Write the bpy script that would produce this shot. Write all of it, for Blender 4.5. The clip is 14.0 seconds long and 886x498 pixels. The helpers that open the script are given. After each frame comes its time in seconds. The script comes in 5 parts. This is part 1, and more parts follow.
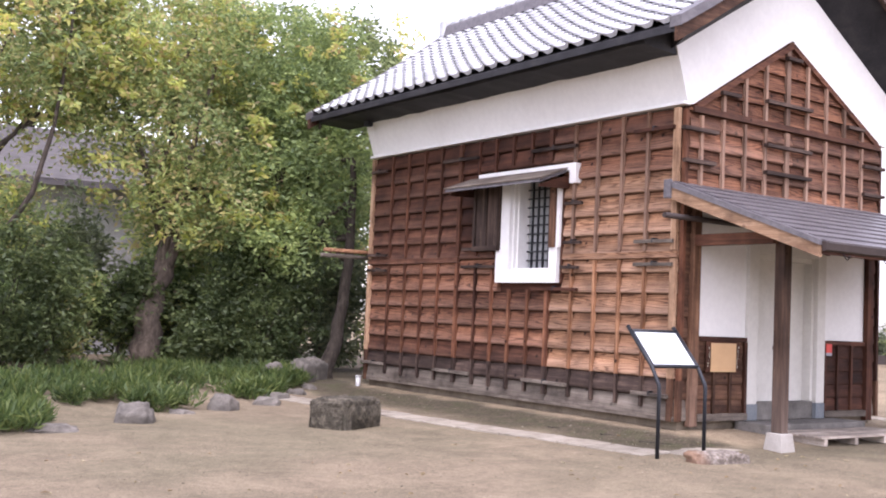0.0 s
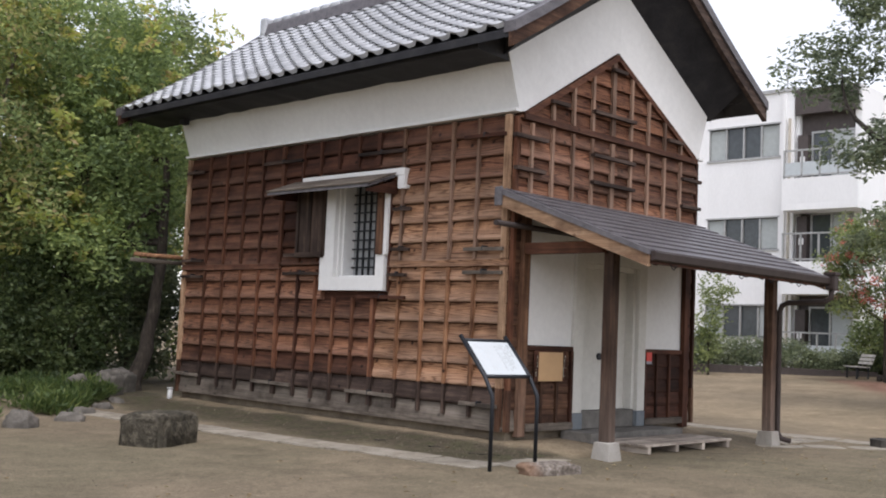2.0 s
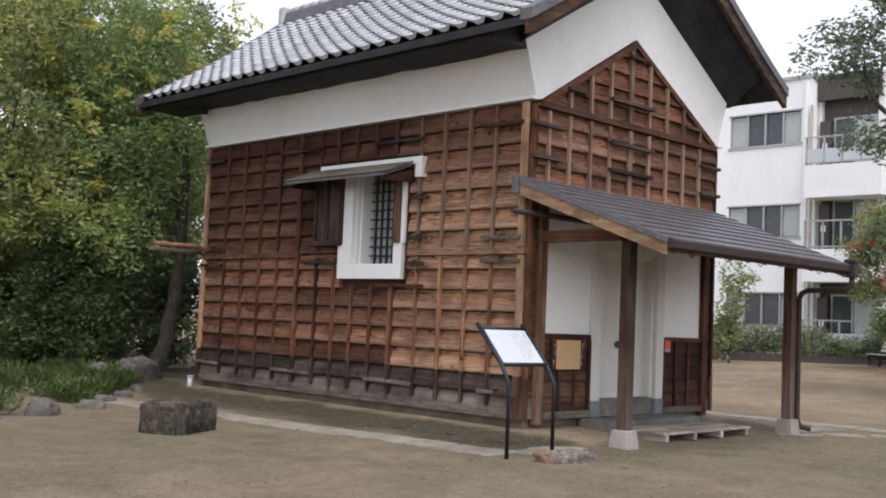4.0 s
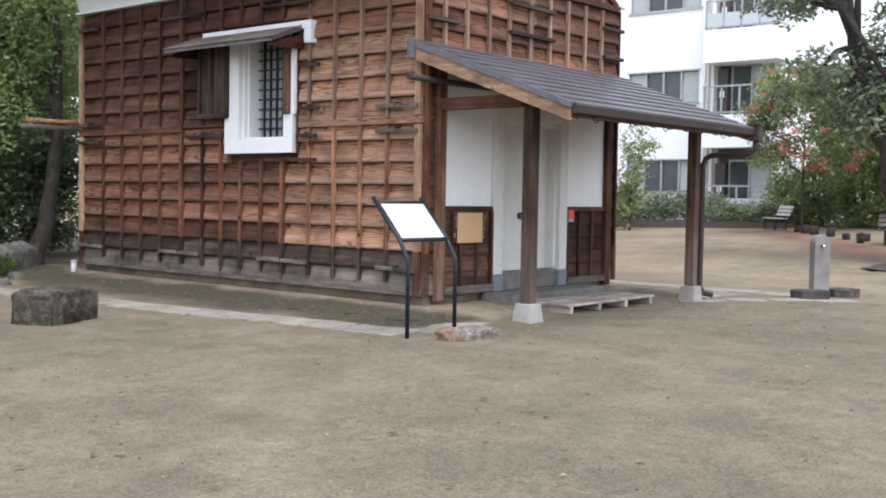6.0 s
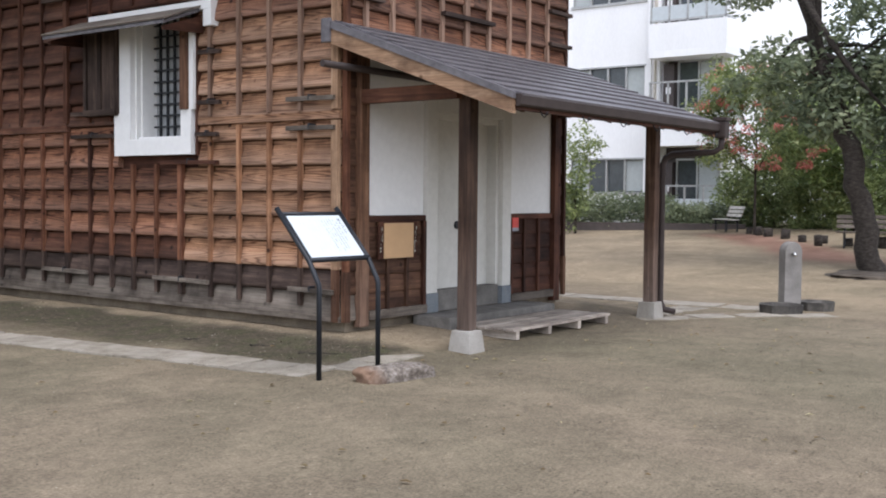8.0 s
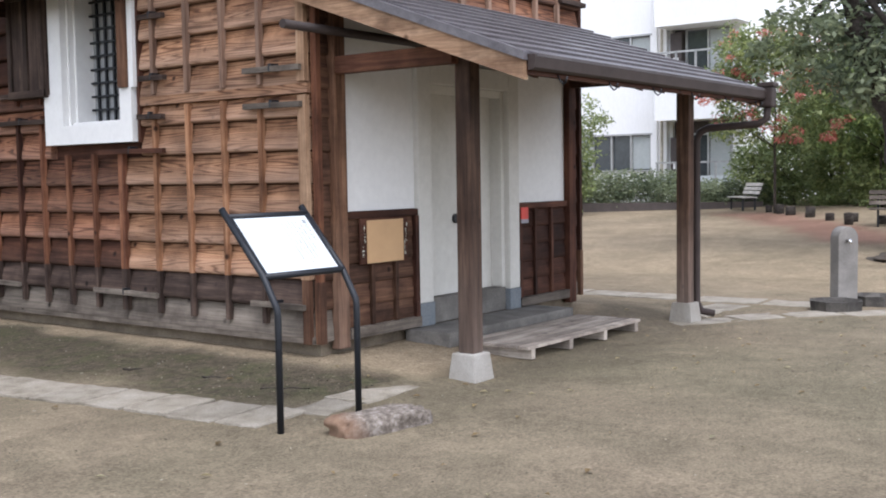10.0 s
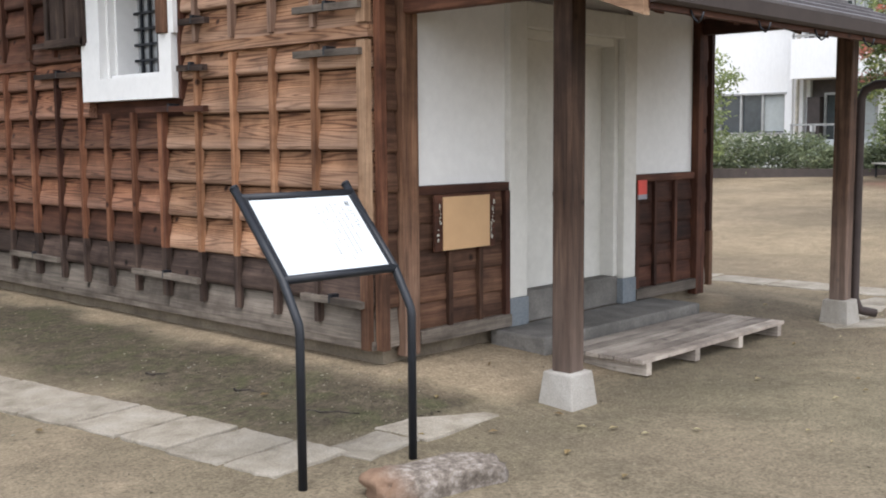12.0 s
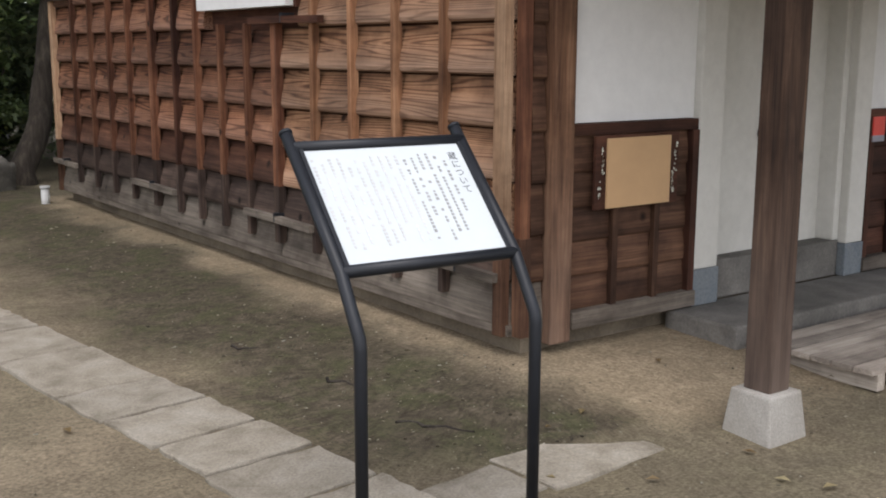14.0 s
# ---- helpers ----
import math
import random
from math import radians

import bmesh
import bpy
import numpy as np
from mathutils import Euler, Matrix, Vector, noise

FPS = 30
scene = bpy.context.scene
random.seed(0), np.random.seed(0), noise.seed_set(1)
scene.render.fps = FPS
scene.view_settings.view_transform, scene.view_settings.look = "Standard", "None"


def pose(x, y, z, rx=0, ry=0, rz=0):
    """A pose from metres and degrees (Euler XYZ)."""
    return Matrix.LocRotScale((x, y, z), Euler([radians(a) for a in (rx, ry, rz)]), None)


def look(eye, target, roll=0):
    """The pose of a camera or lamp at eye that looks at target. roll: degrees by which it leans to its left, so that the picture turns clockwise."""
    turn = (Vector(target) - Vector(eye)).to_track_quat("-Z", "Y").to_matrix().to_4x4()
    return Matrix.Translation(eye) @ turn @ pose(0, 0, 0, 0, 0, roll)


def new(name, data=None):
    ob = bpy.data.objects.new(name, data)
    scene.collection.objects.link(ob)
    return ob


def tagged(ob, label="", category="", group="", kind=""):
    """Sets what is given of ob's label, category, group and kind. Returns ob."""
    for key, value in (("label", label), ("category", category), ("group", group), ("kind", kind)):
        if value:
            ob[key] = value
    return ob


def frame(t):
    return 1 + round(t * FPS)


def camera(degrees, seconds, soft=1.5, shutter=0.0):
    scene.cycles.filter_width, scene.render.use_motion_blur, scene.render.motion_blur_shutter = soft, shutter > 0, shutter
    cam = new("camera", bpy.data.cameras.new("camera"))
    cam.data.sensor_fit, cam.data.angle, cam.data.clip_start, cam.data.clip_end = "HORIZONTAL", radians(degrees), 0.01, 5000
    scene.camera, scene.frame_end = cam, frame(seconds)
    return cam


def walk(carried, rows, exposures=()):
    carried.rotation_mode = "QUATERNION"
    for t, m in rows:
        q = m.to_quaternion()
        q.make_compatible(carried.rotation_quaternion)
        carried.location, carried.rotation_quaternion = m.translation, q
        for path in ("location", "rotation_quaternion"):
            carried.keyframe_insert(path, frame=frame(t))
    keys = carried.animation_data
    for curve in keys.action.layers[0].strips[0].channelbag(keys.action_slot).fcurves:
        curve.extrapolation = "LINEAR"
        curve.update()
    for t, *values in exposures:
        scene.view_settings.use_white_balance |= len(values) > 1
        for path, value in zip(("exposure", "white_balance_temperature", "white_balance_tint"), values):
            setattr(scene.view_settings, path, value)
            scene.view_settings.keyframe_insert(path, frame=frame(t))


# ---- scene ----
cam = camera(44.9, 14.0, 1.9)
PATH = [
    (0, (-10.048, -9.018, 1.372), (-8.888, -7.393, 1.495), 2.5),
    (0.5, (-9.908, -8.806, 1.37), (-8.598, -7.302, 1.512), 3.6),
    (1, (-9.839, -8.711, 1.414), (-8.445, -7.282, 1.534), 3.7),
    (1.5, (-9.889, -8.554, 1.41), (-8.395, -7.234, 1.57), 2.7),
    (2, (-9.904, -8.52, 1.376), (-8.479, -7.125, 1.529), 2.5),
    (4.5, (-9.845, -8.561, 1.377), (-8.463, -7.12, 1.491), 2.4),
    (5, (-9.731, -8.533, 1.364), (-8.403, -7.037, 1.388), 2.5),
    (5.5, (-9.569, -8.414, 1.371), (-8.187, -6.971, 1.284), 2.1),
    (6, (-9.36, -8.17, 1.377), (-7.833, -6.883, 1.277), 1.0),
    (6.5, (-9.004, -7.96, 1.365), (-7.477, -6.674, 1.235), -0.1),
    (7, (-8.629, -7.718, 1.411), (-7.117, -6.416, 1.281), 0.8),
    (7.5, (-8.24, -7.386, 1.446), (-6.602, -6.245, 1.335), 0.0),
    (8, (-7.85, -7.142, 1.452), (-6.256, -5.938, 1.354), 0.5),
    (10.5, (-5.875, -5.742, 1.554), (-4.291, -4.531, 1.407), -1.4),
    (11, (-5.512, -5.573, 1.581), (-4.038, -4.232, 1.411), -0.9),
    (11.5, (-5.127, -5.278, 1.591), (-3.613, -3.983, 1.413), -0.4),
    (12, (-4.744, -5.01, 1.572), (-3.295, -3.647, 1.365), -0.4),
    (12.5, (-4.393, -4.818, 1.579), (-3.049, -3.362, 1.314), 1.2),
    (13, (-4.051, -4.521, 1.598), (-2.614, -3.153, 1.347), 0.5),
    (13.5, (-3.708, -4.209, 1.578), (-2.396, -2.735, 1.255), -1.3),
    (14, (-3.423, -3.997, 1.605), (-2.257, -2.413, 1.243), 0.2),
]
walk_exposures = [(0.0, 1.87, 6200, 29), (0.5, 1.52, 6250, 20), (1.0, 1.17, 6250, 16), (1.5, 1.05, 6300, 16), (2.0, 0.87, 6350, 16), (4.5, 0.87, 6300, 16), (5.0, 1.26, 6100, 16), (5.5, 1.48, 5880, 15), (6.0, 1.4, 5880, 14), (6.5, 1.36, 5880, 14), (7.5, 1.3, 5880, 14), (8.0, 1.14, 6030, 15), (10.5, 1.37, 5980, 15), (11.5, 1.29, 6200, 13), (12.0, 1.39, 6250, 13), (13.0, 1.19, 6350, 13), (13.5, 1.0, 6400, 14), (14.0, 0.96, 6450, 14)]
walk(cam, [(t, look(eye, target, roll)) for t, eye, target, roll in PATH], walk_exposures)

# ---- world and light: an overcast summer sky ----
world = bpy.data.worlds.new("overcast")
scene.world = world
world.use_nodes = True
wn, wl = world.node_tree.nodes, world.node_tree.links
sky = wn.new("ShaderNodeTexSky")
sky.sky_type, sky.sun_disc = "NISHITA", False
sky.sun_elevation, sky.sun_rotation = radians(58), radians(215)
sky.air_density, sky.dust_density, sky.ozone_density = 1.2, 1.5, 1.0
pale = wn.new("ShaderNodeHueSaturation")
pale.inputs["Saturation"].default_value = 0.28
wl.new(sky.outputs[0], pale.inputs["Color"])
wl.new(pale.outputs[0], wn["Background"].inputs[0])
wn["Background"].inputs[1].default_value = 0.146
sun = new("sun", bpy.data.lights.new("sun", "SUN"))
sun.data.energy, sun.data.angle, sun.data.color = 0.95, radians(40), (1.0, 0.97, 0.93)
sun.matrix_world = look((-12, -16, 55), (0, 0, 0))


# ---- materials ----
def material(name, rough=0.7, metal=0.0, spec=0.5):
    m = bpy.data.materials.new(name)
    m.use_nodes = True
    b = m.node_tree.nodes["Principled BSDF"]
    b.inputs["Roughness"].default_value, b.inputs["Metallic"].default_value = rough, metal
    b.inputs["Specular IOR Level"].default_value = spec
    return m, m.node_tree.nodes, m.node_tree.links, b


def coords(n, l, scale=(1, 1, 1), jump=True):
    """Local coordinates at real size, shifted at random from object to object."""
    tc, mp = n.new("ShaderNodeTexCoord"), n.new("ShaderNodeMapping")
    l.new(tc.outputs["Object"], mp.inputs[0])
    mp.inputs["Scale"].default_value = scale
    if jump:
        info, mul = n.new("ShaderNodeObjectInfo"), n.new("ShaderNodeMath")
        mul.operation = "MULTIPLY"
        mul.inputs[1].default_value = 53.0
        l.new(info.outputs["Random"], mul.inputs[0])
        l.new(mul.outputs[0], mp.inputs["Location"])
    return mp.outputs[0]


def noise_tex(n, l, vec, scale, detail=5, rough=0.6, dist=0.0):
    t = n.new("ShaderNodeTexNoise")
    t.inputs["Scale"].default_value, t.inputs["Detail"].default_value = scale, detail
    t.inputs["Roughness"].default_value, t.inputs["Distortion"].default_value = rough, dist
    l.new(vec, t.inputs["Vector"])
    return t.outputs["Fac"]


def ramp(n, l, fac, *stops):
    r = n.new("ShaderNodeValToRGB")
    els = r.color_ramp.elements
    while len(els) < len(stops):
        els.new(0.5)
    for e, (p, c) in zip(els, stops):
        e.position, e.color = p, (*c, 1) if len(c) == 3 else c
    l.new(fac, r.inputs[0])
    return r.outputs[0]


def mix(n, l, a, b, fac, how="MIX"):
    x = n.new("ShaderNodeMix")
    x.data_type, x.blend_type = "RGBA", how
    for sock, v in ((x.inputs[0], fac), (x.inputs[6], a), (x.inputs[7], b)):
        if isinstance(v, bpy.types.NodeSocket):
            l.new(v, sock)
        elif isinstance(v, (int, float)):
            sock.default_value = v
        else:
            sock.default_value = (*v, 1)
    return x.outputs[2]


def relief(n, l, b, height, strength=0.3, distance=0.01):
    bump = n.new("ShaderNodeBump")
    bump.inputs["Strength"].default_value, bump.inputs["Distance"].default_value = strength, distance
    l.new(height, bump.inputs["Height"])
    l.new(bump.outputs[0], b.inputs["Normal"])


def wood(name, dark, mid, light, axis, rough=0.75, tone=0.45, figure=0.4, bleach=0.0, worn_from=0.06, worn_to=-0.11):
    """Weathered timber whose grain runs along an axis. figure: how far the growth rings show; bleach: worn pale lower part of lapped boards."""
    m, n, l, b = material(name, rough, spec=0.22)
    across = [9, 9, 9]
    across[axis] = 0.42
    rings = n.new("ShaderNodeTexNoise")
    rings.inputs["Scale"].default_value, rings.inputs["Detail"].default_value = 0.6, 2.0
    rings.inputs["Distortion"].default_value = 0.12
    l.new(coords(n, l, across), rings.inputs["Vector"])
    saw, wave, half = n.new("ShaderNodeMath"), n.new("ShaderNodeMath"), n.new("ShaderNodeMapRange")
    saw.operation, wave.operation = "MULTIPLY", "SINE"
    saw.inputs[1].default_value = 165.0
    l.new(rings.outputs["Fac"], saw.inputs[0])
    l.new(saw.outputs[0], wave.inputs[0])
    half.inputs["From Min"].default_value = -1.0
    l.new(wave.outputs[0], half.inputs["Value"])
    fine, broad = [90, 90, 90], [14, 14, 14]
    fine[axis], broad[axis] = 2.2, 0.9
    fibre = noise_tex(n, l, coords(n, l, fine), 1.0, 4, 0.7)
    streak = noise_tex(n, l, coords(n, l, broad), 1.0, 5, 0.65, 0.3)
    stain = noise_tex(n, l, coords(n, l, (2.2, 2.2, 2.2)), 1.0, 5, 0.65)
    colour = ramp(n, l, streak, (0.28, dark), (0.5, mid), (0.74, light))
    colour = mix(n, l, colour, ramp(n, l, half.outputs[0], (0.0, [0.7 * c for c in dark]), (0.2, mid), (0.55, light)), figure)
    knots = n.new("ShaderNodeTexVoronoi")
    knots.inputs["Scale"].default_value = 3.6
    l.new(coords(n, l), knots.inputs["Vector"])
    colour = mix(n, l, ramp(n, l, knots.outputs["Distance"], (0.05, [0.5 * c for c in dark]), (0.1, [0.8 * c for c in mid])), colour, ramp(n, l, knots.outputs["Distance"], (0.09, (0, 0, 0)), (0.13, (1, 1, 1))))
    colour = mix(n, l, colour, ramp(n, l, fibre, (0.3, (0.55, 0.52, 0.5)), (0.65, (1.25, 1.22, 1.2))), 0.6, "MULTIPLY")
    colour = mix(n, l, colour, ramp(n, l, stain, (0.32, (0.34, 0.3, 0.285)), (0.58, (1.12, 1.09, 1.05))), 0.8, "MULTIPLY")
    if bleach:
        tc, sep, span = n.new("ShaderNodeTexCoord"), n.new("ShaderNodeSeparateXYZ"), n.new("ShaderNodeMapRange")
        l.new(tc.outputs["Object"], sep.inputs[0])
        l.new(sep.outputs["Z"], span.inputs["Value"])
        span.inputs["From Min"].default_value, span.inputs["From Max"].default_value = worn_from, worn_to
        span.inputs["To Max"].default_value = bleach
        worn = n.new("ShaderNodeMath")
        worn.operation = "MULTIPLY"
        l.new(span.outputs[0], worn.inputs[0])
        l.new(ramp(n, l, streak, (0.3, (0.25, 0.25, 0.25)), (0.6, (1, 1, 1))), worn.inputs[1])
        colour = mix(n, l, colour, [c * 0.72 + 0.1 for c in light], worn.outputs[0])
    if figure > 0.3:
        colour = mix(n, l, colour, ramp(n, l, half.outputs[0], (0.0, (0.42, 0.33, 0.27)), (0.22, (0.9, 0.88, 0.86)), (0.6, (1.04, 1.03, 1.02))), 0.5, "MULTIPLY")
    info = n.new("ShaderNodeObjectInfo")
    each = ramp(n, l, info.outputs["Random"], (0.0, (1 - tone, 1 - tone * 1.04, 1 - tone * 1.06)), (1.0, (1.16, 1.14, 1.12)))
    l.new(mix(n, l, colour, each, 1.0, "MULTIPLY"), b.inputs["Base Color"])
    relief(n, l, b, mix(n, l, half.outputs[0], fibre, 0.7), 0.35, 0.004)
    return m


def speckled(name, c0, c1, c2, big=1.2, small=60.0, rough=0.85, bump=0.3, depth=0.01, jump=True, streak=(1, 1, 1), soft=0.55, tone=0.0):
    """Stone, plaster, concrete and earth: blotches, grain and relief."""
    m, n, l, b = material(name, rough, spec=0.3)
    vec = coords(n, l, streak, jump)
    blot = noise_tex(n, l, vec, big, 6, 0.62, 0.3)
    grain = noise_tex(n, l, vec, small, 3, 0.7)
    colour = ramp(n, l, blot, (0.28, c0), (0.5, c1), (0.72, c2))
    colour = mix(n, l, colour, ramp(n, l, grain, (0.3, (0.62, 0.62, 0.62)), (0.7, (1.25, 1.25, 1.25))), soft, "MULTIPLY")
    if tone:
        info = n.new("ShaderNodeObjectInfo")
        colour = mix(n, l, colour, ramp(n, l, info.outputs["Random"], (0.0, (1 - tone,) * 3), (1.0, (1 + tone * 0.4,) * 3)), 1.0, "MULTIPLY")
    l.new(colour, b.inputs["Base Color"])
    relief(n, l, b, mix(n, l, blot, grain, 0.6), bump, depth)
    return m


def leafy(name, *cols, rough=0.5):
    m, n, l, b = material(name, rough, spec=0.35)
    geo = n.new("ShaderNodeNewGeometry")
    r = n.new("ShaderNodeValToRGB")
    els = r.color_ramp.elements
    while len(els) < len(cols):
        els.new(0.5)
    for k, (e, c) in enumerate(zip(els, cols)):
        e.position, e.color = k / (len(cols) - 1), (*c, 1)
    l.new(geo.outputs["Random Per Island"], r.inputs[0])
    patch = noise_tex(n, l, coords(n, l, (1, 1, 1)), 0.7, 3, 0.5)
    colour = mix(n, l, r.outputs[0], ramp(n, l, patch, (0.35, (0.62, 0.66, 0.6)), (0.65, (1.2, 1.15, 0.95))), 0.8, "MULTIPLY")
    l.new(colour, b.inputs["Base Color"])
    through_leaf = n.new("ShaderNodeBsdfTranslucent")
    l.new(colour, through_leaf.inputs[0])
    add = n.new("ShaderNodeMixShader")
    add.inputs[0].default_value = 0.5
    l.new(b.outputs[0], add.inputs[1])
    l.new(through_leaf.outputs[0], add.inputs[2])
    l.new(add.outputs[0], n["Material Output"].inputs[0])
    return m


def plain(name, c, rough=0.5, metal=0.0, spec=0.5, wear=0.25):
    m, n, l, b = material(name, rough, metal, spec)
    blot = noise_tex(n, l, coords(n, l), 7.0, 5, 0.65)
    lo, hi = [v * (1 - wear) for v in c], [min(1.0, v * (1 + wear * 0.6)) for v in c]
    l.new(ramp(n, l, blot, (0.3, lo), (0.7, hi)), b.inputs["Base Color"])
    relief(n, l, b, blot, 0.06, 0.004)
    return m


CEDAR = ((0.085, 0.038, 0.021), (0.265, 0.138, 0.075), (0.45, 0.275, 0.165))
UMBER = ((0.034, 0.014, 0.009), (0.105, 0.046, 0.028), (0.2, 0.1, 0.06))
CORNER = ((0.05, 0.025, 0.016), (0.185, 0.1, 0.06), (0.35, 0.215, 0.135))
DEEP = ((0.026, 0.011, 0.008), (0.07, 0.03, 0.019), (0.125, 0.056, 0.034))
GREY = ((0.085, 0.075, 0.063), (0.155, 0.138, 0.118), (0.235, 0.213, 0.185))
SOOT = ((0.02, 0.014, 0.012), (0.06, 0.043, 0.036), (0.15, 0.11, 0.09))
BROWN = ((0.032, 0.016, 0.011), (0.095, 0.05, 0.031), (0.2, 0.118, 0.075))
RUSSET = ((0.042, 0.017, 0.011), (0.145, 0.063, 0.036), (0.295, 0.15, 0.086))
PALE = ((0.26, 0.235, 0.205), (0.37, 0.34, 0.3), (0.46, 0.43, 0.385))
POST = ((0.022, 0.015, 0.012), (0.082, 0.049, 0.033), (0.185, 0.122, 0.084))
TAN = ((0.21, 0.125, 0.075), (0.37, 0.245, 0.155), (0.52, 0.38, 0.26))
W = {}
for key, tones in (("cedar", CEDAR), ("deep", DEEP), ("grey", GREY), ("soot", SOOT), ("brown", BROWN), ("russet", RUSSET), ("pale", PALE), ("post", POST), ("tan", TAN), ("umber", UMBER), ("corner", CORNER)):
    for k, axis_name in enumerate("xyz"):
        upright = key in ("post", "corner")
        bleach = 0.6 if upright else {"cedar": 0.75, "russet": 0.5, "umber": 0.25}.get(key, 0.0) if k < 2 else 0.0
        figure = (0.42 if k < 2 else 0.06) if key in ("cedar", "russet") else 0.1
        W[key, k] = wood(f"{key}_wood_{axis_name}", *tones, axis=k, figure=figure, bleach=bleach, worn_from=1.2 if upright else 0.05, worn_to=0.15 if upright else -0.11)
PLASTER = speckled("white_plaster", (0.67, 0.66, 0.635), (0.735, 0.73, 0.705), (0.77, 0.765, 0.74), 0.5, 12, 0.85, 0.04, 0.003, soft=0.12)
# Yellowish door plaster, also darkened so that its colour holds the porch shade.
CREAM = speckled("cream_plaster_porch_shade", (0.5, 0.485, 0.435), (0.575, 0.56, 0.51), (0.63, 0.615, 0.565), 0.8, 14, 0.88, 0.05, 0.003, soft=0.15)
STEPSTONE = speckled("rough_dark_concrete", (0.085, 0.08, 0.07), (0.15, 0.14, 0.125), (0.23, 0.215, 0.19), 2.5, 60, 0.95, 0.6, 0.015)
BENCHPAINT = plain("pale_worn_bench_paint", (0.5, 0.47, 0.42), 0.7, wear=0.3)
BLUEGREY = speckled("blue_grey_plinth", (0.1, 0.115, 0.13), (0.155, 0.175, 0.19), (0.21, 0.225, 0.225), 3, 60, 0.85)
CONCRETE = speckled("grey_concrete", (0.16, 0.15, 0.135), (0.235, 0.22, 0.2), (0.3, 0.285, 0.26), 2.0, 70)
FOOTING = speckled("earth_stained_footing", (0.1, 0.08, 0.058), (0.165, 0.133, 0.095), (0.24, 0.2, 0.145), 2.5, 70)
GRANITE = speckled("pale_granite", (0.19, 0.168, 0.135), (0.29, 0.27, 0.235), (0.38, 0.36, 0.325), 2.2, 110, 0.8, 0.3)
SLAB = speckled("worn_granite_slab", (0.17, 0.147, 0.11), (0.275, 0.245, 0.195), (0.35, 0.32, 0.268), 4.5, 90, 0.85, 0.6, 0.015, tone=0.15, soft=0.75)
MOSSY = speckled("mossy_tuff", (0.022, 0.022, 0.014), (0.058, 0.05, 0.036), (0.16, 0.142, 0.105), 6.5, 26, 0.95, 1.0, 0.04, soft=0.95)
BOULDER = speckled("grey_garden_rock", (0.06, 0.055, 0.047), (0.115, 0.105, 0.09), (0.2, 0.18, 0.155), 4, 50, 0.9, 0.7, 0.02)
TILE = speckled("silver_clay_tile", (0.30, 0.31, 0.325), (0.42, 0.43, 0.445), (0.54, 0.55, 0.56), 3.0, 60, 0.38, 0.1)
BLACK = speckled("black_plaster_eave", (0.012, 0.012, 0.014), (0.022, 0.022, 0.025), (0.04, 0.038, 0.038), 3.0, 40, 0.7, 0.1)
SLATE = speckled("dark_slate_sheet", (0.07, 0.064, 0.068), (0.112, 0.104, 0.11), (0.155, 0.145, 0.15), 5.0, 80, 0.42, 0.12, streak=(0.6, 2, 2))
DARKSTONE = speckled("dark_wet_stone", (0.025, 0.022, 0.02), (0.055, 0.05, 0.044), (0.12, 0.11, 0.095), 5, 50, 0.8, 0.6)
IRON = plain("black_painted_steel", (0.012, 0.014, 0.018), 0.45, spec=0.35)
GUTTER = plain("brown_gutter_sheet", (0.046, 0.034, 0.03), 0.6, spec=0.25)
SIGNFACE = plain("white_enamel_panel", (0.54, 0.58, 0.59), 0.2, wear=0.03)
INK = plain("black_print", (0.03, 0.03, 0.035), 0.6)
CARD = plain("tan_card_board", (0.52, 0.33, 0.17), 0.8, wear=0.06)
RED = plain("red_enamel", (0.6, 0.05, 0.035), 0.4)
# Near-black that stands for the shade inside the storehouse.
DARK = plain("interior_shade_black", (0.01, 0.01, 0.011), 0.9)
BARK = speckled("brown_bark", (0.022, 0.017, 0.013), (0.05, 0.04, 0.031), (0.1, 0.082, 0.064), 6, 40, 0.95, 1.0, 0.03, streak=(3, 3, 0.6))
BARKPALE = speckled("pale_brown_bark", (0.045, 0.034, 0.026), (0.1, 0.078, 0.06), (0.18, 0.145, 0.112), 6, 40, 0.95, 1.0, 0.03, streak=(3, 3, 0.6))
BARKDARK = speckled("dark_cherry_bark", (0.02, 0.016, 0.014), (0.045, 0.037, 0.03), (0.09, 0.076, 0.063), 6, 40, 0.9, 1.0, 0.03, streak=(2, 2, 4))
LEAF = leafy("evergreen_leaves", (0.146, 0.207, 0.101), (0.224, 0.302, 0.134), (0.314, 0.409, 0.174), (0.403, 0.482, 0.202))
LEAFMIX = leafy("mixed_green_and_rusty_leaves", (0.168, 0.224, 0.101), (0.258, 0.336, 0.146), (0.358, 0.448, 0.190), (0.526, 0.549, 0.224), (0.470, 0.370, 0.235))
# Light green with less saturation: distance haze is mixed into the leaf colour.
LEAFLIGHT = leafy("haze_greyed_green_leaves", (0.14, 0.18, 0.09), (0.2, 0.255, 0.118), (0.28, 0.34, 0.155), (0.37, 0.41, 0.195))
GRASS = leafy("grass_green_weeds", (0.046, 0.078, 0.029), (0.072, 0.117, 0.039), (0.111, 0.163, 0.052), (0.182, 0.221, 0.078))
# Darker leaf copy for shrubs: the shade under the canopy is in the colour.
LEAFSHADE = leafy("canopy_shaded_shrub_leaves", (0.042, 0.063, 0.030), (0.068, 0.099, 0.042), (0.105, 0.143, 0.060), (0.150, 0.188, 0.078))
LEAFTIP = leafy("yellow_green_shoots", (0.36, 0.43, 0.12), (0.48, 0.53, 0.15), (0.56, 0.55, 0.19), (0.5, 0.36, 0.2))
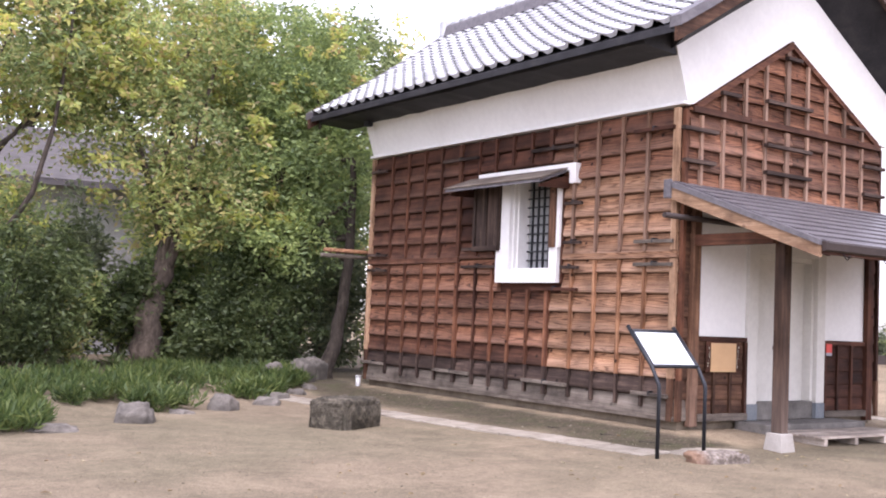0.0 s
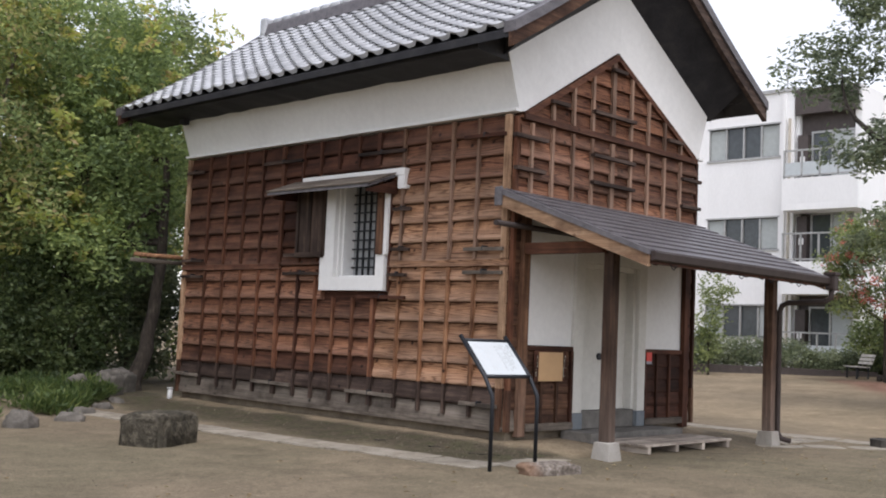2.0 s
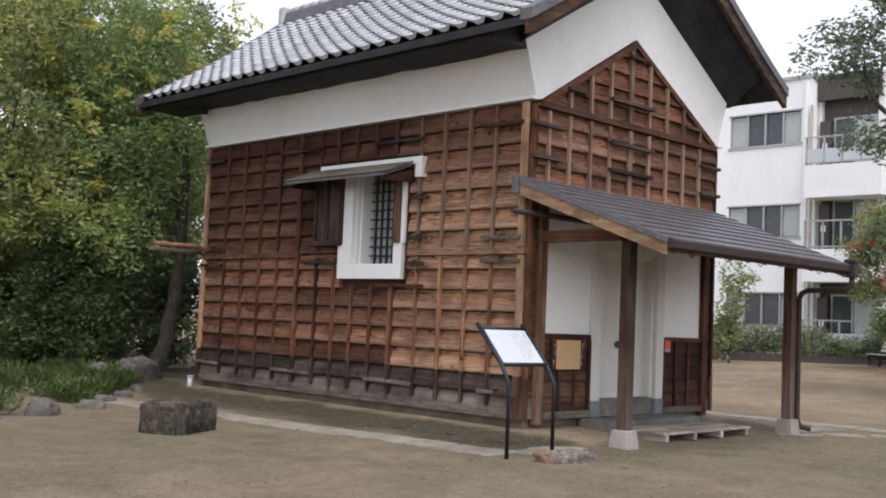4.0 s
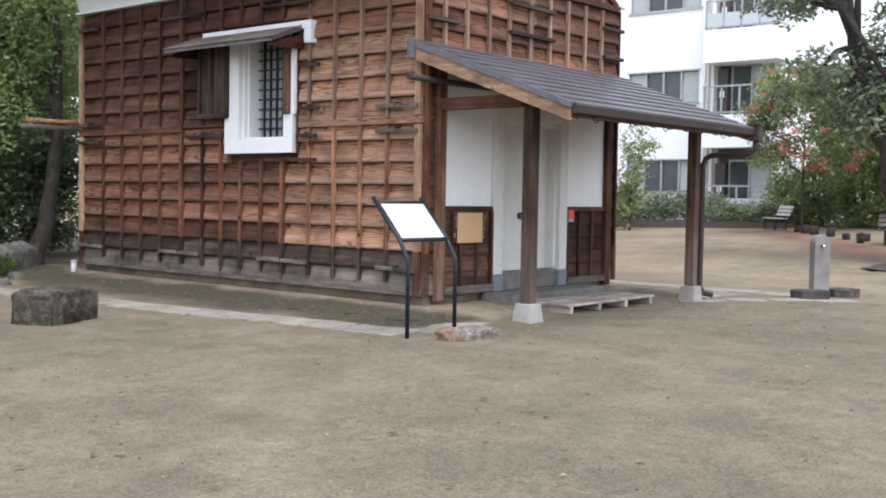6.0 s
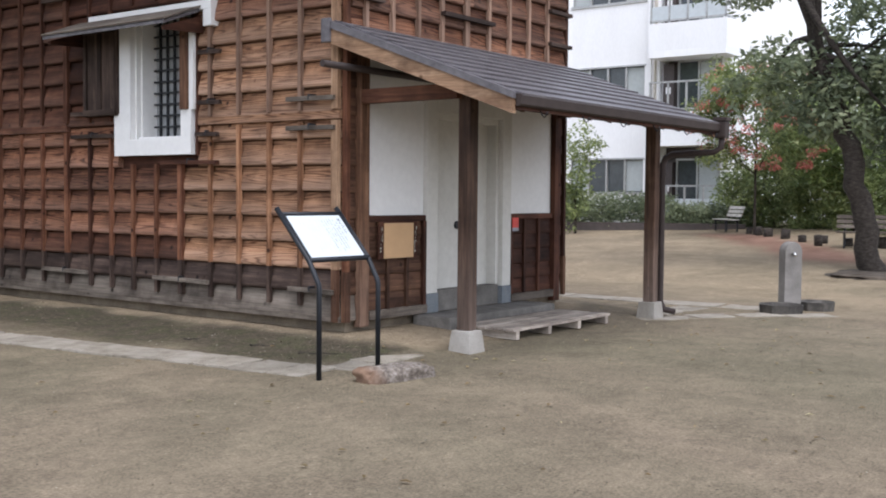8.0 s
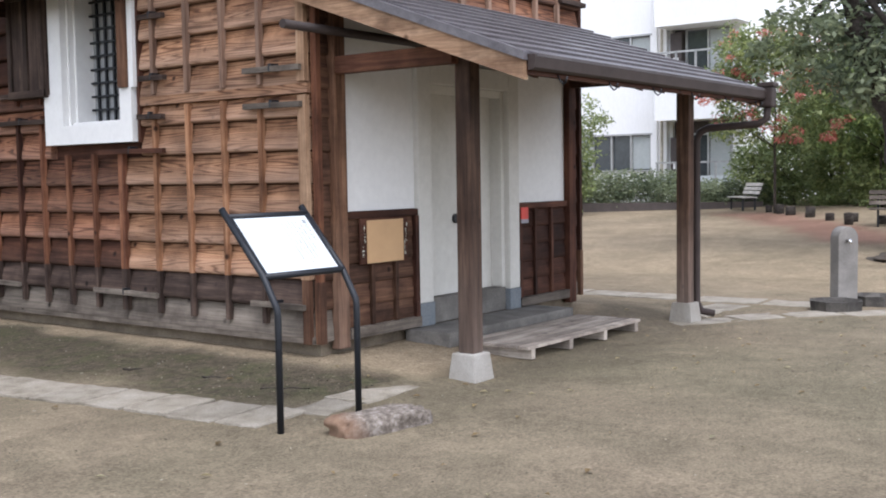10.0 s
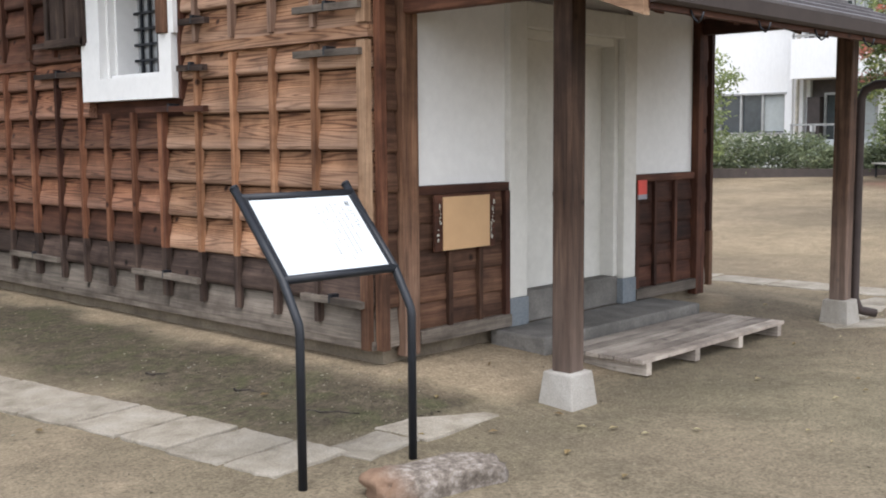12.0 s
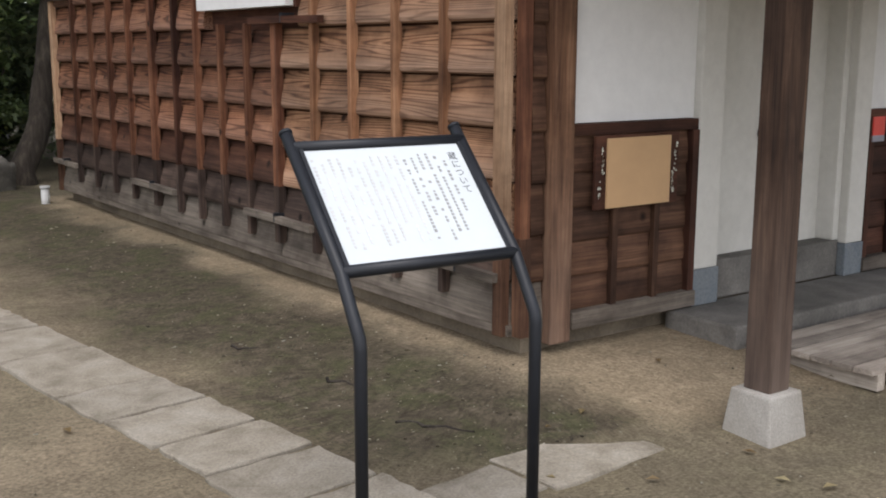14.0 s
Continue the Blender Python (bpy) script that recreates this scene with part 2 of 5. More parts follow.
# Dark green greyed by haze that is put into the colour.
LEAFDARK = leafy("haze_greyed_dark_leaves", (0.12, 0.15, 0.108), (0.17, 0.21, 0.142), (0.235, 0.28, 0.186), (0.31, 0.35, 0.23))
BLOSSOM = leafy("red_blossom", (0.55, 0.15, 0.14), (0.65, 0.23, 0.2), (0.7, 0.32, 0.28))
WHITEWALL = speckled("white_painted_concrete", (0.8, 0.8, 0.79), (0.84, 0.84, 0.83), (0.87, 0.87, 0.86), 0.5, 20, 0.7, 0.05, streak=(1, 1, 0.35), soft=0.1)
ALU = plain("aluminium_frame", (0.42, 0.42, 0.41), 0.4, 0.4)
GLASSY = plain("dim_window_glass", (0.06, 0.07, 0.075), 0.08, wear=0.2)
SCREEN = plain("grey_paper_screen", (0.3, 0.31, 0.31), 0.85, wear=0.12)
CURTAIN = plain("pale_curtain", (0.42, 0.45, 0.44), 0.85, wear=0.1)
BROWNPANEL = plain("dark_brown_panel", (0.07, 0.055, 0.05), 0.6)


def earth():
    m, n, l, b = material("packed_sandy_earth", 0.95, spec=0.15)
    tc = n.new("ShaderNodeNewGeometry")
    vec = tc.outputs["Position"]
    cover = n.new("ShaderNodeAttribute")
    cover.attribute_name = "cover"
    parts = n.new("ShaderNodeSeparateColor")
    l.new(cover.outputs["Color"], parts.inputs[0])
    wide, mid, fine = noise_tex(n, l, vec, 0.16, 5, 0.62, 0.5), noise_tex(n, l, vec, 0.9, 6, 0.68, 0.4), noise_tex(n, l, vec, 55, 4, 0.8)
    speck = noise_tex(n, l, vec, 14, 5, 0.75)
    patch = noise_tex(n, l, vec, 3.4, 6, 0.72, 0.6)
    blend = mix(n, l, mid, patch, 0.45)
    sand = ramp(n, l, blend, (0.36, (0.142, 0.116, 0.083)), (0.5, (0.188, 0.154, 0.11)), (0.64, (0.25, 0.205, 0.147)))
    moss = ramp(n, l, blend, (0.36, (0.1, 0.094, 0.062)), (0.64, (0.175, 0.155, 0.105)))
    colour = mix(n, l, sand, moss, ramp(n, l, wide, (0.42, (0, 0, 0)), (0.62, (0.65, 0.65, 0.65))))
    damp = ramp(n, l, speck, (0.3, (0.045, 0.038, 0.027)), (0.55, (0.078, 0.066, 0.047)), (0.75, (0.118, 0.1, 0.075)))
    damp = mix(n, l, damp, (0.062, 0.068, 0.032), ramp(n, l, patch, (0.46, (0, 0, 0)), (0.62, (0.7, 0.7, 0.7))))
    dry = ramp(n, l, blend, (0.34, (0.19, 0.15, 0.1)), (0.64, (0.36, 0.29, 0.2)))
    colour = mix(n, l, colour, damp, parts.outputs[0])
    colour = mix(n, l, colour, dry, parts.outputs[1])
    colour = mix(n, l, colour, ramp(n, l, mid, (0.3, (0.15, 0.075, 0.055)), (0.7, (0.27, 0.15, 0.115))), parts.outputs[2])
    colour = mix(n, l, colour, ramp(n, l, speck, (0.3, (0.7, 0.69, 0.67)), (0.7, (1.2, 1.2, 1.18))), 0.7, "MULTIPLY")
    colour = mix(n, l, colour, ramp(n, l, fine, (0.32, (0.36, 0.34, 0.32)), (0.68, (1.5, 1.48, 1.45))), 0.75, "MULTIPLY")
    l.new(colour, b.inputs["Base Color"])
    relief(n, l, b, mix(n, l, fine, speck, 0.5), 0.7, 0.015)
    return m


EARTH = earth()


# ---- building helpers ----
def box(bm, x0, x1, y0, y1, z0, z1):
    vs = [bm.verts.new((x, y, z)) for x in (x0, x1) for y in (y0, y1) for z in (z0, z1)]
    for f in ((0, 1, 3, 2), (4, 6, 7, 5), (0, 4, 5, 1), (2, 3, 7, 6), (0, 2, 6, 4), (1, 5, 7, 3)):
        bm.faces.new([vs[k] for k in f])
    return vs


def bevelled(bm, size=0.006, segments=2):
    bmesh.ops.bevel(bm, geom=bm.edges[:], offset=size, segments=segments, affect="EDGES", profile=0.6)
    return bm


def block(x0, x1, y0, y1, z0, z1, bevel=0.0, segments=2):
    bm = bmesh.new()
    box(bm, x0, x1, y0, y1, z0, z1)
    return bevelled(bm, bevel, segments) if bevel else bm


def prism(points, axis, lo, hi):
    """A flat outline, given in the two other axes, drawn out along an axis."""
    bm = bmesh.new()
    ends = []
    for v in (lo, hi):
        ring = []
        for a, c in points:
            p = [a, c]
            p.insert(axis, v)
            ring.append(bm.verts.new(p))
        ends.append(ring)
    k = len(points)
    for i in range(k):
        bm.faces.new((ends[0][i], ends[0][(i + 1) % k], ends[1][(i + 1) % k], ends[1][i]))
    bm.faces.new(ends[0][::-1])
    bm.faces.new(ends[1])
    bmesh.ops.recalc_face_normals(bm, faces=bm.faces)
    return bm


def tube(points, radius, sides=10, bm=None, taper=None):
    """A round bar along a line of points."""
    bm = bm or bmesh.new()
    pts = [Vector(p) for p in points]
    rings, side = [], None
    for i, p in enumerate(pts):
        d = (pts[min(i + 1, len(pts) - 1)] - pts[max(i - 1, 0)]).normalized()
        if side is None or abs(side.dot(d)) > 0.95:
            side = d.orthogonal().normalized()
        side = (side - d * side.dot(d)).normalized()
        up = d.cross(side)
        r = radius if taper is None else radius + (taper - radius) * i / (len(pts) - 1)
        rings.append([bm.verts.new(p + r * (math.cos(a) * side + math.sin(a) * up)) for a in (2 * math.pi * k / sides for k in range(sides))])
    for a, b in zip(rings, rings[1:]):
        for k in range(sides):
            f = bm.faces.new((a[k], a[(k + 1) % sides], b[(k + 1) % sides], b[k]))
            f.smooth = True
    bm.faces.new(rings[0][::-1])
    bm.faces.new(rings[-1])
    return bm


def mesh_of(name, bm, mat):
    bmesh.ops.recalc_face_normals(bm, faces=bm.faces)
    me = bpy.data.meshes.new(name)
    bm.to_mesh(me)
    bm.free()
    me.materials.append(mat)
    return me


def part(name, bm, mat, parent=None, label=""):
    ob = new(name, mesh_of(name, bm, mat))
    ob.parent = parent
    return tagged(ob, label)


def thing(name, at, label, category, group="", kind="", turn=0.0):
    ob = new(name)
    ob.location, ob.rotation_euler = at, (0, 0, radians(turn))
    return tagged(ob, label, category, group, kind)


shared = {}


def piece(name, size, at, mat, parent, lap=None, rot=(0, 0, 0)):
    """A board, batten or slab; alike ones share a mesh. lap: (axis of thickness, sign) for a board thinner at its top."""
    key = (name, tuple(round(s, 3) for s in size), mat.name, lap)
    if key not in shared:
        bm = bmesh.new()
        if lap:
            bm.free()
            ax, sign = lap
            deep, tall = size[ax], size[2] / 2
            worn = [(0, -tall), (0.7, -tall), (0.93, -tall + 0.01), (1.0, -tall + 0.03), (0.88, -tall + 0.1 if tall > 0.08 else 0), (0.28, tall), (0, tall)]
            bm = prism([(sign * deep * (o - 0.5), z) for o, z in worn], 1 - ax, -size[1 - ax] / 2, size[1 - ax] / 2)
        else:
            box(bm, -size[0] / 2, size[0] / 2, -size[1] / 2, size[1] / 2, -size[2] / 2, size[2] / 2)
        shared[key] = mesh_of(name, bm, mat)
    ob = new(name, shared[key])
    ob.parent, ob.location, ob.rotation_euler = parent, at, rot
    return ob


def raw(name, verts, faces, mat, parent=None, smooth=False):
    me = bpy.data.meshes.new(name)
    me.from_pydata(verts, [], faces)
    me.materials.append(mat)
    if smooth:
        me.polygons.foreach_set("use_smooth", [True] * len(me.polygons))
    ob = new(name, me)
    ob.parent = parent
    return ob


# ---- the ground ----
def ground_z(x, y):
    """A level yard that swells a little against the storehouse and rises far off."""
    dx, dy = max(-x, 0.0, x - 4.1), max(-y, 0.0, y - 7.2)
    near = max(0.0, 1.0 - math.hypot(dx, dy) / 1.5)
    low = min(1.0, max(0.0, (y - 1.0) / 5.0))
    far = 0.041 * max(0.0, min(x, 24.0) - 9.0) * (1.3 - 0.3 * low * low * (3 - 2 * low))
    bed = 0.12 * min(1.0, max(0.0, (y - 0.62 * x - 7.4) / 1.2)) if x < 0.5 else 0.12 * min(1.0, max(0.0, (y - 8.2) / 1.0)) if x < 6 else 0.0
    return 0.09 * near * near * (3 - 2 * near) + far + bed + 0.012 * noise.noise((x * 0.8, y * 0.8, 0.3)) + 0.008 * noise.noise((x * 3.7, y * 3.7, 1.3)) * (abs(x) < 8)


def smooth(a, b, v):
    t = min(1.0, max(0.0, (v - a) / (b - a)))
    return t * t * (3 - 2 * t)


def ground_cover(x, y):
    """Damp mossy soil between slabs and wall and about the porch, dry sand along the foot of the walls."""
    w = 0.28 * noise.noise((x * 1.4, y * 1.4, 5.0)) + 0.12 * noise.noise((x * 5, y * 5, 2.0))
    dx, dy = max(-x, 0.0, x - 4.1), max(-y, 0.0, y - 7.2)
    d = math.hypot(dx, dy)
    reach = 1.35 if y > -0.9 and x < 0.2 else 1.9
    damp = smooth(0.2, 0.5, d + w) * (1 - smooth(reach - 0.35, reach + 0.5, d + 1.6 * w))
    if x > 4.4:
        damp *= 0.3
    damp *= 0.95 if x < 0 and y > -0.9 else 0.24
    porch_sand = smooth(-0.45, 0.2, x + w) * smooth(0.0, 0.5, 1.15 - math.hypot((x - 0.9) * 0.7, (y + 0.35) * 1.2) + w) if y < 0.1 else 0.0
    far_sand = 0.75 * smooth(4.6, 8.5, x + 2 * w) * (0.55 + 0.45 * smooth(-0.3, 0.3, noise.noise((x * 0.35, y * 0.35, 9.0))))
    dry = max(far_sand, (1 - smooth(0.12, 0.34, d + w)) * 0.8, porch_sand * 0.85)
    off = abs((y - 4.2) - 0.78 * (x - 20.0)) + 1.5 * w
    red = 0.8 * (1 - smooth(0.5, 1.3, off)) * smooth(12.8, 14.0, x) * (1 - smooth(19.5, 21.0, x))
    return damp * (1 - dry), dry, red, 1.0


def build_ground():
    xs = sorted({round(v, 3) for v in (-900, -300, -120, -60, -35, -22, *np.arange(-15, -4, 0.3), *np.arange(-4, 6.4, 0.08), *np.arange(6.4, 12.1, 0.3), *np.arange(12.5, 30, 0.7), 40, 60, 120, 300, 900)})
    ys = sorted({round(v, 3) for v in (-900, -300, -120, -60, -35, -22, *np.arange(-14, -4, 0.3), *np.arange(-4, 8.1, 0.08), *np.arange(8.1, 12.1, 0.3), *np.arange(12.5, 30, 0.7), 40, 60, 120, 300, 900)})
    verts = [(x, y, ground_z(x, y)) for y in ys for x in xs]
    k = len(xs)
    faces = [(j * k + i, j * k + i + 1, (j + 1) * k + i + 1, (j + 1) * k + i) for j in range(len(ys) - 1) for i in range(k - 1)]
    ground = raw("ground", verts, faces, EARTH, smooth=True)
    tint = ground.data.color_attributes.new("cover", "FLOAT_COLOR", "POINT")
    tint.data.foreach_set("color", [v for x, y, _ in verts for v in ground_cover(x, y)])
    tagged(ground, "packed sandy earth yard with mossy dark patches", "ground", kind="structure")


build_ground()

# ---- the storehouse: near corner at the origin, front along x, long side along y ----
WIDE, LONG, BAND = 4.1, 7.2, 4.1
RX = WIDE / 2
house = thing("storehouse", (0, 0, 0), "old storehouse clad in brown lapped boards under a tiled roof", "storehouse")


def roof_top(x):
    s = 2.95 - abs(x - RX)
    if x > RX:
        return 5.03 + 0.56 * s + 0.025 * s * s
    return 4.88 + 0.58 * s + 0.035 * s * s


# Plastered core: the wall below, the flared white cornice above it, and the gables.
part("footing", block(0.03, WIDE - 0.03, 0.03, LONG - 0.03, -0.05, 0.2), FOOTING, house, "earth-stained low footing")
plaster = [(0.03, 0.12, *w) for w in ((0.03, 2.3, 0.2, BAND), (3.25, LONG - 0.03, 0.2, BAND), (2.3, 3.25, 0.2, 2.05), (2.3, 3.25, 3.5, BAND))]
plaster += [(WIDE - 0.12, WIDE - 0.03, 0.03, LONG - 0.03, 0.2, BAND), (0.12, WIDE - 0.12, LONG - 0.12, LONG - 0.03, 0.2, BAND)]
for x0, x1, z0, z1 in ((0.12, 1.45, 0.2, BAND), (2.7, WIDE - 0.12, 0.2, BAND), (1.45, 2.7, 2.33, BAND), (1.45, 2.7, 0.2, 0.4)):
    plaster.append((x0, x1, 0.03, 0.12, z0, z1))
for w in plaster:
    part("wall", block(*w), PLASTER, house, "white plaster wall")
for nm, a, b in (("cornice", -0.03, -0.27), ("cornice", WIDE + 0.03, WIDE + 0.27)):
    inner = 0.1 if a < 0 else WIDE - 0.1
    part(nm, prism([(a, BAND + 0.03), (b, 4.82), (inner, 4.9), (inner, BAND + 0.03)], 1, 0.0, LONG), PLASTER, house, "flared white plaster cornice")
    part("drip_edge", block(a - 0.1 if a < 0 else a - 0.02, a + 0.02 if a < 0 else a + 0.1, -0.09, LONG + 0.03, BAND - 0.005, BAND + 0.035, 0.006), PLASTER, house)
# Gable plaster: a broad white border round the boarded triangle.
APEX = (1.985, 5.27)
for y0, y1 in ((-0.06, 0.1), (LONG - 0.1, LONG + 0.06)):
    part("gable_border", prism([(-0.03, BAND + 0.02), (-0.27, 4.82), (RX, 6.4), (RX, APEX[1]), (APEX[0], APEX[1]), (0.07, BAND + 0.02)], 1, y0, y1), PLASTER, house, "white plaster gable border")
    part("gable_border", prism([(WIDE + 0.03, BAND + 0.02), (WIDE + 0.27, 4.82), (RX, 6.4), (RX, APEX[1] - 0.04), (WIDE - 0.03, BAND + 0.02)], 1, y0, y1), PLASTER, house)
    part("gable_wall", prism([(0.05, BAND), (APEX[0], APEX[1]), (WIDE - 0.05, BAND)], 1, y0 + 0.05, y1 - 0.03), W["deep", 0], house)

# Lapped boards and battens of the long side.
# Dark backing shows through a gap above each board, to strengthen the lap shadow.
back = bmesh.new()
for y0, y1, z0, z1 in ((0.0, 2.3, 0.2, BAND - 0.015), (3.25, LONG, 0.2, BAND - 0.015), (2.3, 3.25, 0.2, 2.0), (2.3, 3.25, 3.5, BAND - 0.015)):
    box(back, -0.004, 0.028, y0, y1, z0, z1)
siding = part("long_side_cladding", back, W["deep", 1], house, "boarded cladding of the long side")
LAPS = [0.215, 0.476, 0.711, 0.971, 1.229, 1.487, 1.752, 2.017, 2.25, 2.52, 2.779, 3.046, 3.307, 3.576, 3.84, 4.08]
SEAMS = [0.02, 2.377, 4.529, 7.18]
BATTENS = [0.529, 0.976, 1.433, 1.884, 2.377, 2.805, 3.226, 3.641, 4.053, 4.529, 5.047, 5.523, 6.011, 6.508]
HOLE = (2.1, 3.52, 1.87, 3.55)
for i, (z0, z1) in enumerate(zip(LAPS, LAPS[1:])):
    mat = W["grey", 1] if i == 0 else W["soot", 1] if i == 1 else W["cedar", 1]
    runs = [(a, b) for a, b in zip(SEAMS, SEAMS[1:])]
    if z1 > HOLE[2] + 0.1 and z0 < HOLE[3] - 0.1:
        runs = [(0.02, HOLE[0]), (HOLE[1], 4.529), (4.529, 7.18)]
    # Upper boards take darker woods: less bleached, and eave shade put into the colour.
    for a, b in runs:
        if i < 2:
            key = ""
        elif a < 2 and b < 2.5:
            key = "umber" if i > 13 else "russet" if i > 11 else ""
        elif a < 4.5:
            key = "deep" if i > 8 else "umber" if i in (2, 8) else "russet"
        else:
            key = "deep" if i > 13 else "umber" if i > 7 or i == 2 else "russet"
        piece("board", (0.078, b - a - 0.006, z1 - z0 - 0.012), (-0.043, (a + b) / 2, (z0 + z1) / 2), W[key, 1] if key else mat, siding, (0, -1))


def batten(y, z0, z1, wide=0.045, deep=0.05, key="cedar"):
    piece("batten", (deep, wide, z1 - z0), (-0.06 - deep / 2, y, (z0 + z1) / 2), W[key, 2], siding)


for y in BATTENS:
    seam = y in (2.377, 4.529)
    wide = 0.075 if seam else 0.042
    over = HOLE[0] - 0.05 < y < HOLE[1] + 0.05
    batten(y, 0.34, 0.72, wide, key="soot")
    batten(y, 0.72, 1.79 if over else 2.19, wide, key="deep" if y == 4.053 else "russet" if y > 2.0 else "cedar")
    # Battens above the rail are toned down likewise, with eave shade in the wood.
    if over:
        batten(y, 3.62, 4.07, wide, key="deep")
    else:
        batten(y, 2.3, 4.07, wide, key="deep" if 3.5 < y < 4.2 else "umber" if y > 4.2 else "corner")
for y in (0.05, 7.13):
    batten(y, 0.2, 0.72, 0.07, 0.05, "brown")
    batten(y, 0.72, 2.19, 0.085, 0.05, "tan")
    batten(y, 2.3, 4.07, 0.085, 0.05, "tan")
piece("batten", (0.08, 0.034, 1.6), (-0.05, 2.112, 2.68), W["deep", 2], siding)
# The middle rail and the sill plank along the foot.
for a, b in ((0.0, 2.08), (4.53, 7.2)):
    piece("rail", (0.06, b - a, 0.075), (-0.065, (a + b) / 2, 2.245), W["cedar" if a < 1 else "umber", 1], siding)
piece("sill_board", (0.07, LONG, 0.055), (-0.045, LONG / 2, 0.2275), W["grey", 1], siding)
# Short bars on hooks that hold the panels.
for y, z, size, key in ((0.36, 2.41, 0.66, "grey"), (0.36, 2.12, 0.66, "grey"), (1.86, 2.44, 0.36, "soot"), (1.9, 2.1, 0.36, "soot"), (1.86, 2.98, 0.36, "soot"), (3.95, 2.4, 0.85, "soot"), (3.95, 2.13, 0.85, "soot"), (2.2, 1.8, 0.95, "deep"), (6.85, 2.36, 0.62, "soot"), (6.85, 2.1, 0.62, "soot"), (0.35, 0.5, 0.62, "grey"), (2.35, 0.5, 0.95, "grey"), (4.55, 0.5, 0.95, "grey"), (6.85, 0.5, 0.7, "grey"), (2.3, 3.78, 0.95, "soot"), (4.5, 3.82, 0.95, "soot"), (0.4, 3.83, 0.7, "deep"), (6.9, 3.83, 0.5, "soot")):
    piece("hook_bar", (0.045, size * 0.5 - 0.01, 0.045), (-0.125, y - size * 0.25, z), W[key, 1], siding, rot=(radians(0.8), 0, 0))
    piece("hook_bar", (0.045, size * 0.5 - 0.01, 0.045), (-0.122, y + size * 0.25, z + 0.004), W[key, 1], siding)
    piece("hook_pin", (0.09, 0.035, 0.06), (-0.1, y, z + 0.015), IRON, siding)

# Window of the long side: white frame, iron lattice, hood and board shutters.
plate_bm = prism([(2.16, 1.89), (3.52, 1.89), (3.52, 2.38), (3.42, 2.38), (3.42, 3.5), (3.22, 3.5), (3.22, 2.07), (2.33, 2.07), (2.33, 2.38), (2.19, 2.38), (2.19, 3.3), (2.12, 3.3), (2.12, 2.38), (2.16, 2.38)], 0, -0.13, 0.02)
window = part("window", plate_bm, PLASTER, house, "white plaster storehouse window with iron lattice")
part("window_head", block(-0.14, 0.02, 1.82, 4.0, 3.44, 3.54, 0.008), PLASTER, window, "white plaster head moulding")
part("window_head", block(-0.135, 0.02, 1.82, 1.95, 3.26, 3.44, 0.006), PLASTER, window)
for y0, y1, d in ((2.33, 2.36, -0.06), (3.19, 3.22, -0.06), (3.16, 3.19, 0.0)):
    part("reveal", block(d, 0.3, y0, y1, 2.07, 3.45), PLASTER, window)
part("reveal", block(-0.06, 0.3, 2.36, 3.16, 2.07, 2.1), PLASTER, window)
part("reveal", block(-0.06, 0.3, 2.36, 3.16, 3.45, 3.5), PLASTER, window)
part("pane", block(0.2, 0.22, 2.36, 3.16, 2.1, 3.45), SCREEN, window, "pale screen behind the lattice")
for k in range(6):
    part("lattice_bar", block(0.165, 0.185, 2.42 + k * 0.125, 2.445 + k * 0.125, 2.1, 3.45), IRON, window)
for k in range(10):
    part("lattice_bar", block(0.16, 0.188, 2.36, 3.16, 2.22 + k * 0.13, 2.24 + k * 0.13), IRON, window)
hood = part("hood", prism([(-0.13, 3.46), (-0.62, 3.27), (-0.62, 3.235), (-0.13, 3.42)], 1, 2.0, 4.2), SLATE, window, "weathered board hood")
for k in range(4):
    x = -0.17 - k * 0.13
    piece("hood_board", (0.15, 2.24, 0.018), (x, 3.1, 3.462 - k * 0.05), W["grey", 1], hood, rot=(0, radians(-21), 0))
part("hood_bracket", prism([(-0.03, 3.4), (-0.58, 3.22), (-0.58, 3.18), (-0.03, 3.2)], 1, 2.03, 2.08), W["deep", 0], window)
part("hood_bracket", prism([(-0.03, 3.4), (-0.58, 3.22), (-0.58, 3.18), (-0.03, 3.2)], 1, 4.1, 4.15), W["deep", 0], window)
part("shutter", block(-0.16, -0.06, 3.44, 4.05, 2.36, 3.4, 0.005), W["soot", 2], window, "dark board shutter slid aside")
for y in (3.47, 3.74, 4.02):
    part("shutter_stile", block(-0.185, -0.16, y - 0.03, y + 0.03, 2.36, 3.4, 0.004), W["soot", 2], window)
for z in (2.4, 3.36):
    part("shutter_rail", block(-0.192, -0.16, 3.44, 4.05, z - 0.035, z + 0.035, 0.004), W["soot", 1], window)
part("shutter_post", block(-0.17, -0.07, 2.2, 2.3, 2.38, 3.38, 0.006), W["brown", 2], window)

# Boards of the gable end and the front.
front = part("front_cladding", block(0.02, WIDE - 0.02, -0.008, 0.028, 3.0, BAND), W["deep", 0], house, "boarded cladding of the gable")
GLAPS = [3.0, 3.297, 3.567, 3.823, 4.04, 4.304, 4.53, 4.76, 4.99, 5.2]
